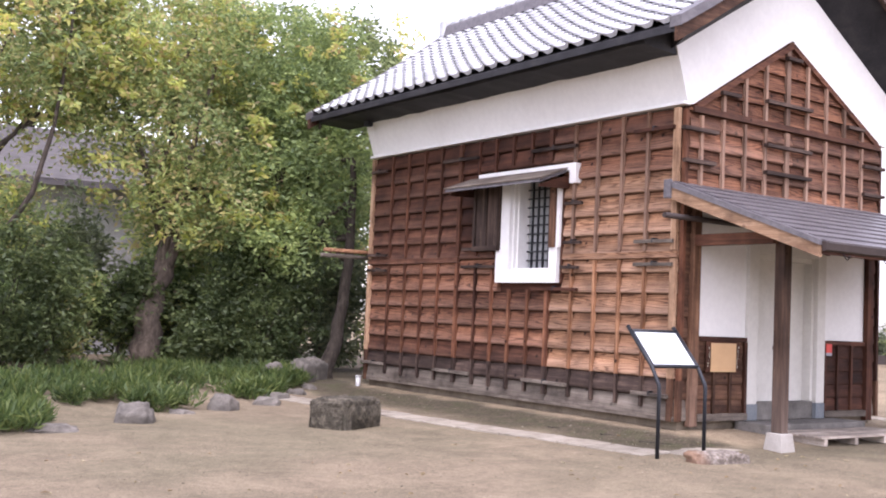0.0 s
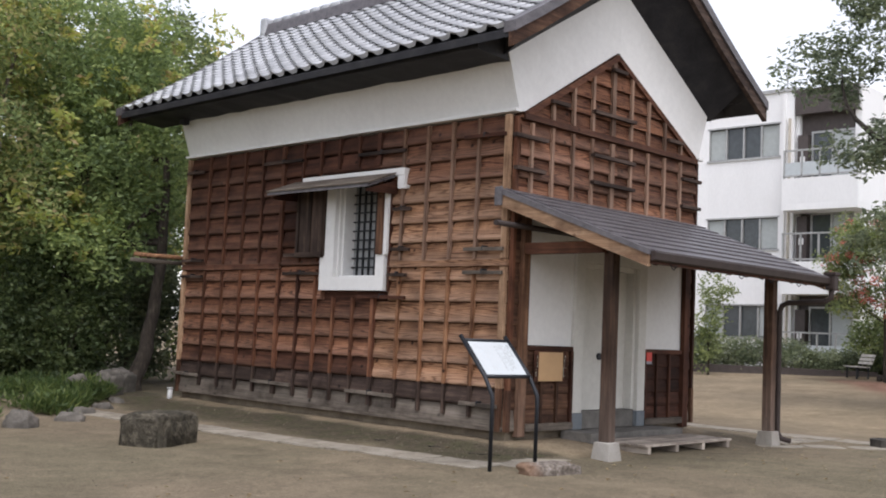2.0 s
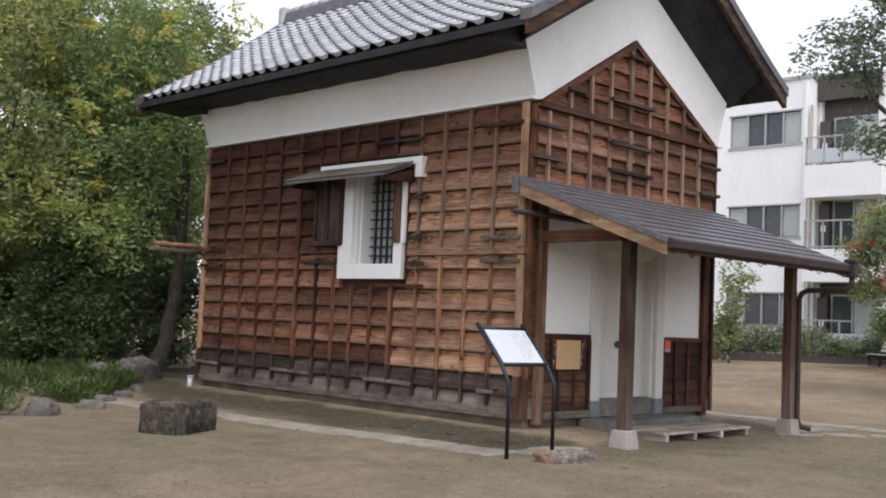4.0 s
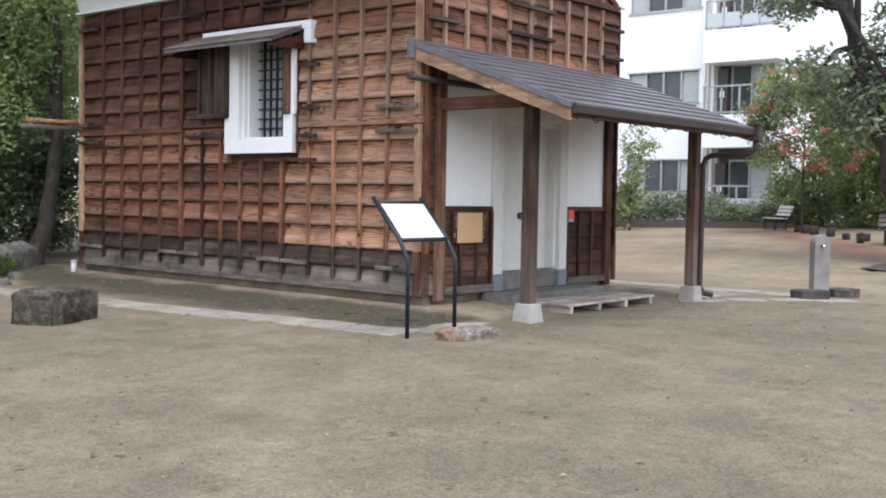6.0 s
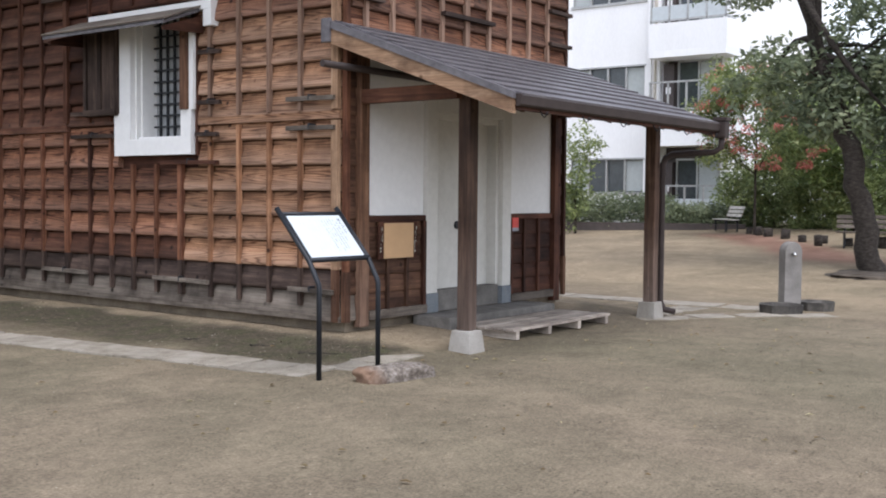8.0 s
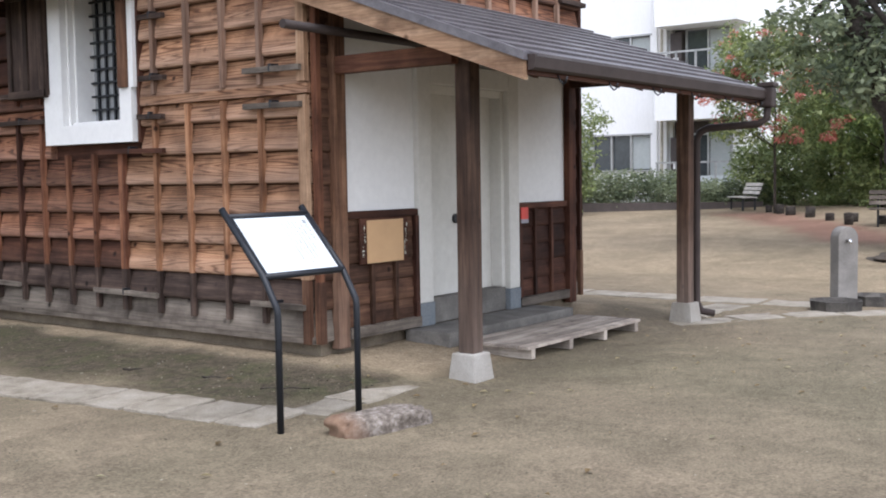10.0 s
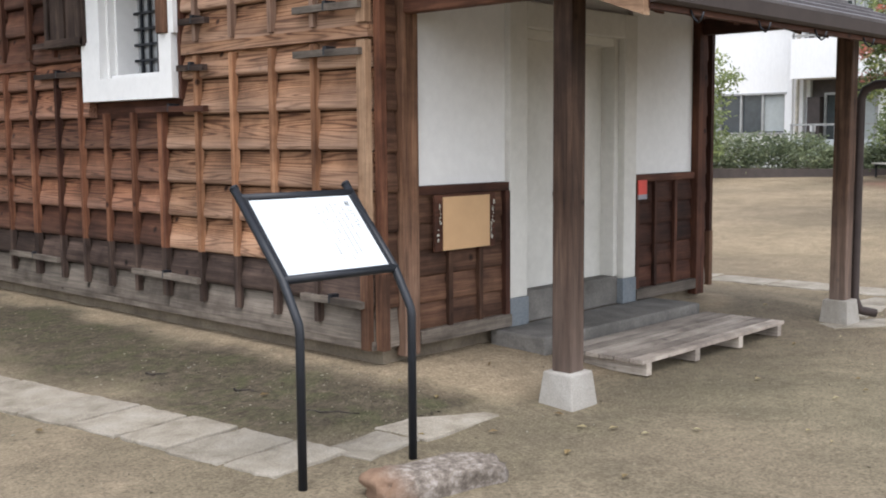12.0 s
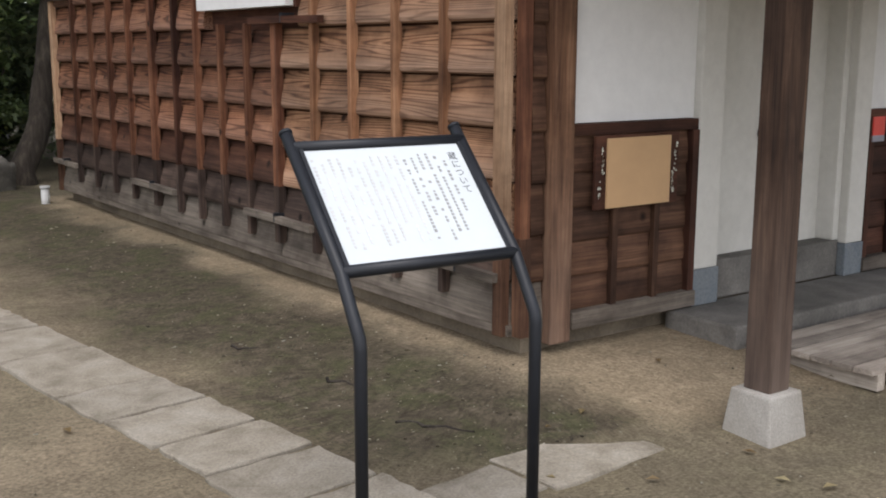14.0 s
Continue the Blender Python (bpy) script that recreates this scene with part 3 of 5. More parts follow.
for z0, z1 in zip(GLAPS, GLAPS[1:]):
    a, b = 0.02, WIDE - 0.02
    if z0 > 4.0:
        k = (z0 - BAND) / (APEX[1] - BAND)
        a, b = 0.05 + k * (APEX[0] - 0.05) + 0.03, WIDE - 0.05 - k * (WIDE - 0.05 - APEX[0]) - 0.03
        g1 = min(1.0, (z1 - BAND) / (APEX[1] - BAND))
        a1, b1 = 0.08 + g1 * (APEX[0] - 0.05), WIDE - 0.08 - g1 * (WIDE - 0.05 - APEX[0])
        bm = prism([(a, z0), (b, z0), (max(b1, APEX[0] + 0.01), z1 - 0.012), (min(a1, APEX[0] - 0.01), z1 - 0.012)], 1, -0.072, -0.004)
        for v in bm.verts:
            if v.co.y < -0.05 and v.co.z > z0 + 0.1:
                v.co.y += 0.048
        part("board", bm, W["russet", 0], front)
        continue
    for lo, hi in ((a, (a + b) / 2), ((a + b) / 2, b)):
        piece("board", (hi - lo - 0.004, 0.07, z1 - z0 - 0.012), ((lo + hi) / 2, -0.039, (z0 + z1) / 2), W["russet", 0], front, (1, -1))
for x in (0.212, 0.619, 1.041, 1.452, 1.904, 2.339, 2.762, 3.18, 3.609):
    wide = 0.08 if abs(x - 1.904) < 0.01 else 0.045
    piece("batten", (wide, 0.045, 0.93), (x, -0.074, 3.53), W["corner", 2], front)
    top = BAND + min((x - 0.05) / (APEX[0] - 0.05), (WIDE - 0.05 - x) / (WIDE - 0.05 - APEX[0])) * (APEX[1] - BAND) - 0.06
    if top > 4.2:
        piece("batten", (wide, 0.045, top - 4.1), (x, -0.074, (top + 4.1) / 2), W["corner", 2], front)
piece("rail", (WIDE - 0.1, 0.06, 0.075), (RX, -0.075, 4.06), W["umber", 0], front)
for x, z, size in ((0.1, 3.8, 0.62), (0.1, 3.4, 0.55), (1.9, 4.36, 0.95), (1.9, 3.78, 0.95), (1.9, 3.42, 0.95), (0.7, 4.33, 0.36), (3.85, 3.75, 0.5), (3.85, 3.35, 0.5), (3.4, 4.26, 0.4), (1.98, 5.0, 0.3)):
    piece("hook_bar", (size, 0.07, 0.045), (x + (0.05 if x < 0.2 else 0), -0.115, z), W["soot", 0], front)
for x0, z0, x1, z1 in ((0.1, BAND + 0.03, APEX[0], APEX[1] - 0.03), (APEX[0], APEX[1] - 0.03, WIDE - 0.1, BAND + 0.03)):
    part("gable_trim", prism([(x0, z0), (x1, z1), (x1, z1 - 0.085), (x0, z0 - 0.085)], 1, -0.1, -0.02), W["umber", 0], front)
for x in (0.0, WIDE):
    piece("corner_post", (0.06, 0.072, 0.5), (x - 0.02 if x == 0 else x + 0.02, -0.03, 0.45), W["brown", 2], front)
    piece("corner_post", (0.05, 0.06, 3.35), (x - 0.02 if x == 0 else x + 0.02, -0.03, 2.375), W["russet" if x == 0 else "deep", 2], front)

# Front wall under the porch.
for x0, x1 in ((0.03, 0.12), (3.98, 4.07)):
    for i, (z0, z1) in enumerate(zip(LAPS[:12], LAPS[1:])):
        piece("board", (x1 - x0, 0.034, z1 - z0 + 0.02), ((x0 + x1) / 2, -0.022, (z0 + z1) / 2), W["grey" if i == 0 else "brown" if x0 < 1 else "deep", 0], front, (1, -1))
for x in (0.2, 3.9):
    part("wall_post", block(x - 0.07, x + 0.07, -0.085, 0.0, 0.14, 3.05, 0.01), W["corner" if x < 1 else "deep", 2], house, "tall squared timber wall post")
for x0, x1 in ((0.28, 1.22), (2.86, 3.82)):
    wain = part("wainscot", block(x0, x1, -0.012, 0.025, 0.2, 1.25), W["deep", 0], house, "dark boarded lower wall panel")
    part("top_rail", block(x0, x1, -0.06, -0.012, 1.19, 1.25, 0.004), W["deep", 0], wain)
    part("sill", block(x0, x1, -0.09, -0.012, 0.2, 0.29, 0.006), W["grey", 0], wain, "weathered grey sill")
    for i in range(5):
        z0 = 0.29 + i * 0.18
        piece("board", (x1 - x0 - 0.01, 0.028, 0.19), ((x0 + x1) / 2, -0.024, z0 + 0.09), W["deep" if x0 > 2 else "brown", 0], wain, (1, -1))
    for k in (1, 2):
        piece("batten", (0.04, 0.03, 0.9), (x0 + k * (x1 - x0) / 3, -0.05, 0.74), W["deep" if x0 > 2 else "brown", 2], wain)
    piece("batten", (0.05, 0.045, 0.94), (x1 - 0.028 if x0 < 1 else x0 + 0.028, -0.05, 0.72), W["deep", 2], wain)
for x0, x1 in ((0.28, 1.22), (2.86, 3.82)):
    part("upper_wall", block(x0, x1, -0.02, 0.025, 1.253, 3.05), PLASTER, house)
# Door and surround use the cream plaster with porch shade in its tone.
surround = part("door_surround", block(1.22, 1.42, -0.07, 0.06, 0.4, 2.55, 0.012), CREAM, house, "stepped cream plaster door surround, toned down for porch shade")
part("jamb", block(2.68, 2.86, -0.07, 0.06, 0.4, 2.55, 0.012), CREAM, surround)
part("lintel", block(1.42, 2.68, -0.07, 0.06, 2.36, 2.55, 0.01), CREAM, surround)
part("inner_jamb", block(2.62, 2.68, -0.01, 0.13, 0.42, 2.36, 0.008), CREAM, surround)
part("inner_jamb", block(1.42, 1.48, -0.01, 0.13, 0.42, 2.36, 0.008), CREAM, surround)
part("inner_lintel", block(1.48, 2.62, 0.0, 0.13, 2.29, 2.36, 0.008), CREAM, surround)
for x0, x1 in ((1.215, 1.43), (2.67, 2.865)):
    part("jamb_foot", block(x0, x1, -0.076, 0.06, 0.19, 0.4, 0.008), BLUEGREY, surround, "blue-grey rendered jamb foot")
part("threshold", block(1.43, 2.67, -0.02, 0.3, 0.19, 0.42, 0.01), STEPSTONE, surround)
SLIT = 2.33
door = part("door", block(1.5, SLIT - 0.015, 0.09, 0.2, 0.42, 2.33, 0.006), CREAM, house, "thick cream-coated door, toned down for porch shade")
part("pull", tube([(1.97, 0.095, 1.13), (1.97, 0.06, 1.13)], 0.045, 14), IRON, door, "round black iron pull")
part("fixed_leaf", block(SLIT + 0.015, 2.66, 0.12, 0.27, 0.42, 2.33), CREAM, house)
# Added black sheets, behind the door slit and unseen overhead, paint the unlit inside.
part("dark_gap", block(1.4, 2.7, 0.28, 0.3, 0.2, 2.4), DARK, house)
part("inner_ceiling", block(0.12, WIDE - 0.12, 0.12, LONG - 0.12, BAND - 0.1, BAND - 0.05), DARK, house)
step = part("stone_step", block(1.05, 3.15, -0.52, -0.02, -0.02, 0.19, 0.02), STEPSTONE, house, "worn grey concrete doorstep")

# Roof: boards, black eaves, barge boards, pantiles and ridge.
Y0, Y1, XO = -0.67, 8.15, 2.95


def profile(shift, n=9):
    return [(RX - XO + 2 * XO * k / (2 * n), roof_top(RX - XO + 2 * XO * k / (2 * n)) + shift) for k in range(2 * n + 1)]


upper, lower = profile(-0.04), profile(-0.13)
roof = part("roof", prism(upper + lower[::-1], 1, Y0 + 0.02, Y1 - 0.02), BLACK, house, "tiled roof with thick black eaves")
for side in (-1, 1):
    xe, xw = RX + side * 2.9, RX + side * 2.2
    zt = roof_top(xe) - 0.1
    eave_rng = random.Random(7 + side)
    rings = []
    y = -0.04
    while y < Y1 - 0.1:
        sag, out = 0.022 * eave_rng.random(), 0.03 * eave_rng.random()
        rings.append([(xe - side * (0.02 + out), y, zt), (xe - side * (0.03 + out), y, zt - 0.07 - sag), (xw + side * 0.03, y, 4.71 - 1.3 * sag), (xw, y, roof_top(xw) - 0.1)])
        y += 0.16 + 0.2 * eave_rng.random()
    verts = [v for ring in rings for v in ring]
    faces = [(4 * k + j, 4 * k + (j + 1) % 4, 4 * k + 4 + (j + 1) % 4, 4 * k + 4 + j) for k in range(len(rings) - 1) for j in range(4)]
    faces += [(3, 2, 1, 0), tuple(len(verts) - 4 + j for j in range(4))]
    tagged(raw("eave_box", verts, faces, BLACK, roof), "uneven black plastered eave")
    for y in (6.95,):
        piece("eave_bracket", (0.1, 0.14, 0.09), (RX + side * 2.42, float(y), 4.655), BLACK, roof)
for y0, y1, lip in ((-0.6, -0.055, 1), (LONG + 0.055, Y1 - 0.07, -1)):
    for side in (-1, 1):
        top = [(RX + side * u, roof_top(RX + side * u) - 0.12) for u in (0.0, 0.8, 1.6, 2.4)]
        near = [(RX + side * u, roof_top(RX + side * u) - 0.17) for u in (0.0, 0.8, 1.6, 2.4)]
        deep = [(RX + side * u, z) for u, z in ((0.0, 6.2), (0.8, 5.71), (1.6, 5.23), (2.4, 4.74))]
        outer, inner = (y0, y1) if lip > 0 else (y1, y0)
        verts = [(x, outer, z) for x, z in near] + [(x, inner, z) for x, z in deep] + [(x, outer, z) for x, z in top] + [(x, inner, z) for x, z in top]
        faces = [(k, k + 1, k + 5, k + 4) for k in range(3)] + [(k + 8, k + 9, k + 1, k) for k in range(3)] + [(3, 7, 15, 11), (0, 4, 12, 8)]
        raw("gable_soffit", verts, faces, BLACK, roof)
for y0, y1 in ((Y0 - 0.02, Y0 + 0.05), (Y1 - 0.05, Y1 + 0.02)):
    for side in (-1, 1):
        us = [0.0, 0.5, 1.0, 1.5, 2.0, 2.5, 2.97]
        outline = [(RX + side * u, roof_top(RX + side * u) - 0.07) for u in us] + [(RX + side * u, roof_top(RX + side * u) - 0.24) for u in us[::-1]]
        part("barge_board", prism(outline, 1, y0, y1), W["brown" if side < 0 else "soot", 0], roof, "brown timber barge board")
        outline = [(RX + side * u, roof_top(RX + side * u) + 0.06) for u in us] + [(RX + side * u, roof_top(RX + side * u) - 0.068) for u in us[::-1]]
        part("verge_tiles", prism(outline, 1, y0 - 0.03, y1 + 0.08), SLATE, roof)


def tile_mesh():
    """One pantile: a shallow trough and a roll, drooping lip in front. Width runs along y, slope along -x."""
    wide, run = 0.305, 0.27
    prof = [(0.0, 0.012), (0.05, 0.0), (0.12, -0.004), (0.18, 0.004), (0.22, 0.02), (0.255, 0.031), (0.29, 0.024), (0.315, 0.01)]
    bm = bmesh.new()
    rows = []
    for x, lift in ((run / 2, (0.0, 0.0)), (-run / 2, (0.046, 0.046)), (-run / 2 + 0.003, (-0.012, 0.026))):
        rows.append([bm.verts.new((x, y - wide / 2, z + lift[0.14 < y < 0.29])) for y, z in prof])
    for a, b in zip(rows, rows[1:]):
        for k in range(len(prof) - 1):
            bm.faces.new((a[k], a[k + 1], b[k + 1], b[k])).smooth = a is rows[0]
    return bm


tile = mesh_of("roof_tile", tile_mesh(), TILE)
COLS, ROWS_UP = 29, 15
pitch_y = (Y1 - Y0 - 0.25) / COLS


def tile_spots(side):
    for r in range(ROWS_UP):
        u = XO - 0.08 - (r + 0.35) * (XO - 0.1) / ROWS_UP
        x = RX + side * u
        slope = math.atan((roof_top(x + 0.05) - roof_top(x - 0.05)) / 0.1)
        for c in range(COLS):
            yield r, c, x, Y0 + 0.16 + (c + 0.5) * pitch_y, roof_top(x) + 0.0, slope


rest = []
for r, c, x, y, z, slope in tile_spots(-1):
    if c < 20:
        ob = new("roof_tile", tile)
        ob.parent, ob.location, ob.rotation_euler = roof, (x, y, z), (0, -slope, 0)
    else:
        rest.append(pose(x, y, z, 0, -math.degrees(slope), 0))
for r, c, x, y, z, slope in tile_spots(1):
    rest.append(pose(x, y, z, 0, -math.degrees(slope), 180))
base = [v.co.copy() for v in tile.vertices]
polys = [tuple(p.vertices) for p in tile.polygons]
verts, faces = [], []
for m in rest:
    k = len(verts)
    verts += [tuple(m @ v) for v in base]
    faces += [tuple(i + k for i in p) for p in polys]
tagged(raw("roof_tiles", verts, faces, TILE, roof), kind="stuff")
ridge = part("ridge", prism([(RX - 0.19, 6.82), (RX - 0.15, 7.0), (RX - 0.13, 7.04), (RX + 0.13, 7.04), (RX + 0.15, 7.0), (RX + 0.19, 6.82)], 1, Y0 + 0.05, Y1 - 0.1), SLATE, roof, "stacked ridge of grey tiles")
for k in range(30):
    y = Y0 + 0.2 + k * 0.283
    part("ridge_cap", tube([(RX, y - 0.13, 7.06), (RX, y + 0.14, 7.07)], 0.095, 10), TILE, ridge)
part("ridge_end", block(RX - 0.2, RX + 0.2, Y1 - 0.2, Y1 - 0.02, 6.8, 7.16, 0.05), TILE, ridge)
part("ridge_end", block(RX - 0.2, RX + 0.2, Y0 - 0.02, Y0 + 0.16, 6.8, 7.22, 0.05), SLATE, ridge)

# Porch: lean-to roof on two posts.
PX0, PX1, PY, PZ0, PZ1 = -0.13, 4.2, -2.03, 3.12, 2.335
porch = part("porch_roof", prism([(0.0, PZ0 - 0.02), (PY, PZ1 - 0.02), (PY, PZ1 - 0.06), (0.0, PZ0 - 0.06)], 0, PX0 + 0.01, PX1 - 0.01), W["deep", 1], house, "lean-to porch roof of dark slate sheets")


def skewed(bm, side):
    """The near verge stands out further at the wall than at the eave."""
    if side < 1:
        for v in bm.verts:
            v.co.x -= 0.1 * (v.co.y - PY) / -PY
    return bm


for x in (PX0 + 0.03, PX1 - 0.03):
    part("barge_board", skewed(prism([(0.05, PZ0 - 0.04), (PY - 0.01, PZ1 - 0.03), (PY - 0.01, PZ1 - 0.165), (0.05, PZ0 - 0.19)], 0, x - 0.03, x + 0.03), x), W["tan", 1], porch, "pale timber barge board")
    part("verge_cap", skewed(prism([(0.04, PZ0 + 0.025), (PY - 0.02, PZ1 + 0.025), (PY - 0.02, PZ1 - 0.035), (0.04, PZ0 - 0.045)], 0, x - 0.045, x + 0.04), x), SLATE, porch)
pitch = math.atan2(PZ0 - PZ1, -PY)
OUT = 1.035
rows_n, run = 10, OUT * math.hypot(PY, PZ0 - PZ1) / 10
for r in range(rows_n):
    s = OUT * (r + 0.5) / rows_n
    y, z = PY * s, PZ0 + (PZ1 - PZ0) * s
    edges = [PX0 + 0.07 - 0.1 * (1 - s)] + [PX0 + 0.07 + 0.9 * (k + (0.5 if r % 2 else 1.0)) for k in range(5) if PX0 + 0.9 * (k + (0.5 if r % 2 else 1.0)) < PX1 - 0.3] + [PX1 - 0.07]
    for a, b in zip(edges, edges[1:]):
        piece("slate_sheet", (b - a - 0.004, run + 0.03, 0.02), ((a + b) / 2, y, z + 0.022), SLATE, porch, rot=(pitch - radians(4.6), 0, 0))
part("fascia", block(PX0 + 0.05, PX1 - 0.02, PY - 0.02, PY + 0.02, PZ1 - 0.13, PZ1 - 0.01), W["deep", 0], porch)
for k in range(11):
    x = 0.1 + k * 0.4
    part("rafter", prism([(-0.03, PZ0 - 0.065), (PY + 0.03, PZ1 - 0.065), (PY + 0.03, PZ1 - 0.14), (-0.03, PZ0 - 0.14)], 0, x - 0.03, x + 0.03), W["deep", 1], porch)
part("porch_beam", tube([(-0.02, -1.3, 2.5), (4.1, -1.33, 2.5)], 0.07, 14), W["brown", 0], porch, "dark round porch beam")
part("verge_end", block(PX0 - 0.135, PX0 - 0.085, -0.02, 0.09, PZ0 - 0.2, PZ0 + 0.035, 0.015), SLATE, porch)
for x, z, key in ((0.19, 2.36, "umber"), (3.93, 2.46, "deep")):
    part("cross_beam", block(x - 0.05, x + 0.05, -1.25, -0.03, z, z + 0.14, 0.01), W[key, 1], porch)
part("purlin_end", tube([(-0.5, -0.16, 2.685), (1.5, -0.16, 2.68)], 0.035, 12), GUTTER, porch)
for x, y in ((0.29, -1.28), (4.03, -1.33)):
    post = part("porch_post", block(x - 0.068, x + 0.068, y - 0.068, y + 0.068, 0.195, 2.45, 0.012), W["post", 2], house, "squared weathered timber porch post")
    foot = bmesh.new()
    vs = box(foot, x - 0.13, x + 0.13, y - 0.13, y + 0.13, -0.03, 0.2)
    for v in vs:
        if v.co.z > 0.1:
            v.co.x, v.co.y = x + (v.co.x - x) * 0.8, y + (v.co.y - y) * 0.8
    part("post_footing", bevelled(foot, 0.012), GRANITE, post, "tapered pale granite footing")
sec = [(PY - 0.022, PZ1 + 0.005), (PY - 0.075, PZ1 + 0.005), (PY - 0.085, PZ1 - 0.015), (PY - 0.075, PZ1 - 0.085), (PY - 0.055, PZ1 - 0.1), (PY - 0.022, PZ1 - 0.1)]
gutter = part("gutter", prism(sec, 0, PX0 + 0.04, PX1 + 0.02), GUTTER, porch, "dark brown sheet gutter along the eave")
part("hopper", block(PX1 - 0.0, PX1 + 0.13, PY - 0.14, PY + 0.0, PZ1 - 0.17, PZ1 + 0.03, 0.02), GUTTER, gutter)
part("hopper_rim", block(PX1 - 0.015, PX1 + 0.145, PY - 0.155, PY + 0.015, PZ1 + 0.03, PZ1 + 0.075, 0.01), GUTTER, gutter)
part("downpipe", tube([(PX1 + 0.07, PY - 0.07, PZ1 - 0.15), (PX1 + 0.07, PY - 0.06, PZ1 - 0.28), (PX1 + 0.06, PY + 0.02, PZ1 - 0.33), (4.18, -1.51, 1.98), (4.17, -1.43, 1.94), (4.16, -1.4, 1.86), (4.16, -1.4, 0.2), (4.18, -1.44, 0.1), (4.27, -1.54, 0.07)], 0.038, 10), GUTTER, gutter, "brown downpipe")
for k in range(6):
    x = 0.3 + k * 0.75
    part("gutter_hook", tube([(x, PY - 0.1, PZ1 - 0.125), (x, PY - 0.085, PZ1 - 0.165), (x + 0.015, PY - 0.06, PZ1 - 0.175), (x + 0.02, PY - 0.03, PZ1 - 0.15), (x, PY - 0.025, PZ1 - 0.11)], 0.006, 5), IRON, gutter)


# ---- loose things in the yard ----
def rng_of(seed):
    return np.random.default_rng(seed)


def rock(name, at, size, mat, label, seed, turn=0.0, cat="rock", flat=0.25, group="", square=0.6):
    bm = bmesh.new()
    bmesh.ops.create_icosphere(bm, subdivisions=4, radius=1.0)
    for v in bm.verts:
        p = v.co.normalized()
        q = p * 1.3 + Vector((seed * 7.1, seed * 3.3, 0))
        k = min(1.0, square / 0.5)
        d = 1 + k * 0.22 * noise.noise(q) + k * 0.12 * noise.noise(q * 2.7) + 0.06 * noise.noise(q * 6)
        c = Vector([math.copysign(abs(t) ** square, t) for t in p]) * d
        v.co = Vector((c.x * size[0] / 2, c.y * size[1] / 2, max(c.z, -flat) * size[2]))
    for f in bm.faces:
        f.smooth = True
    ob = new(name, mesh_of(name, bm, mat))
    ob.location, ob.rotation_euler = at, (0, 0, radians(turn))
    return tagged(ob, label, cat, group)


# Interpretive sign on two bent steel legs.
sign = thing("information_sign", (-1.452, -1.372, 0.0), "black steel information sign with a slanted white panel", "sign", turn=-3.5)
SW, LOWY, LOWZ, TOPY, TOPZ = 0.33, 0.12, 0.94, 0.475, 1.315
for x in (-SW, SW):
    part("leg", tube([(x, 0, 0), (x, 0, 0.72), (x, 0.006, 0.755), (x, 0.027, 0.79), (x, LOWY, LOWZ), (x, TOPY + 0.02, TOPZ + 0.02)], 0.021, 12), IRON, sign)
    part("leg_cap", tube([(x, TOPY + 0.02, TOPZ + 0.02), (x, TOPY + 0.028, TOPZ + 0.028)], 0.023, 12), IRON, sign)
for y, z in ((LOWY, LOWZ), (TOPY - 0.02, TOPZ - 0.02)):
    part("crossbar", tube([(-SW, y, z), (SW, y, z)], 0.021, 12), IRON, sign)
dirv = Vector((0, TOPY - LOWY, TOPZ - LOWZ)).normalized()
nrm = Vector((0, -dirv.z, dirv.y))


def slanted(name, x0, x1, s0, s1, h0, h1, mat, parent, label=""):
    """A flat plate on the slanted face: s runs up the face, h stands off it."""
    bm = bmesh.new()
    vs = box(bm, x0, x1, s0, s1, h0, h1)
    for v in vs:
        v.co = Vector((v.co.x, LOWY, LOWZ)) + dirv * v.co.y + nrm * v.co.z
    return part(name, bm, mat, parent, label)


FACE = math.hypot(TOPY - LOWY, TOPZ - LOWZ) - 0.03
panel = slanted("panel", -SW + 0.02, SW - 0.02, 0.02, FACE - 0.015, -0.008, 0.006, SIGNFACE, sign, "white enamelled panel with rows of print")
slanted("panel_edge", -SW + 0.016, -SW + 0.03, 0.015, FACE, -0.01, 0.014, IRON, panel)
slanted("panel_edge", SW - 0.03, SW - 0.016, 0.015, FACE, -0.01, 0.014, IRON, panel)
rs = rng_of(4)
right_way = Matrix((Vector((1, 0, 0)), dirv, nrm)).transposed().to_4x4()
for k, char in enumerate("蔵について"):
    curve = bpy.data.curves.new("title", "FONT")
    curve.body, curve.size, curve.align_x = char, 0.036, "CENTER"
    title = new("title", curve)
    curve.materials.append(INK)
    title.parent = panel
    title.matrix_local = Matrix.Translation(Vector((SW - 0.072, LOWY, LOWZ)) + dirv * (FACE - 0.085 - 0.036 * k) + nrm * 0.0066) @ right_way
# Columns further left get a paler grey: panel glare painted into the print.
for first, last, tone in ((0, 6, 0.28), (6, 17, 0.5)):
    col = bmesh.new()
    for k in range(first, last):
        x = SW - 0.115 - k * 0.031
        s, end = FACE - 0.055 - (0.02 if k % 5 == 0 else 0), (0.07 if k % 4 else 0.16) + 0.02 * rs.random()
        while s > end:
            step_s = 0.007 + 0.005 * rs.random()
            if rs.random() < 0.82:
                half_w = 0.0035 + 0.0025 * rs.random()
                for v in box(col, x - half_w, x + half_w, s - step_s, s, 0.0062, 0.0068):
                    v.co = Vector((v.co.x, LOWY, LOWZ)) + dirv * v.co.y + nrm * v.co.z
            s -= step_s + 0.005
    tagged(part("print", col, plain("glare_paled_print", (tone, tone, tone), 0.6), panel), kind="stuff")

# Slatted step board before the door.
deck = thing("step_board", (2.12, -0.93, -0.03), "weathered grey slatted timber step board", "step board")
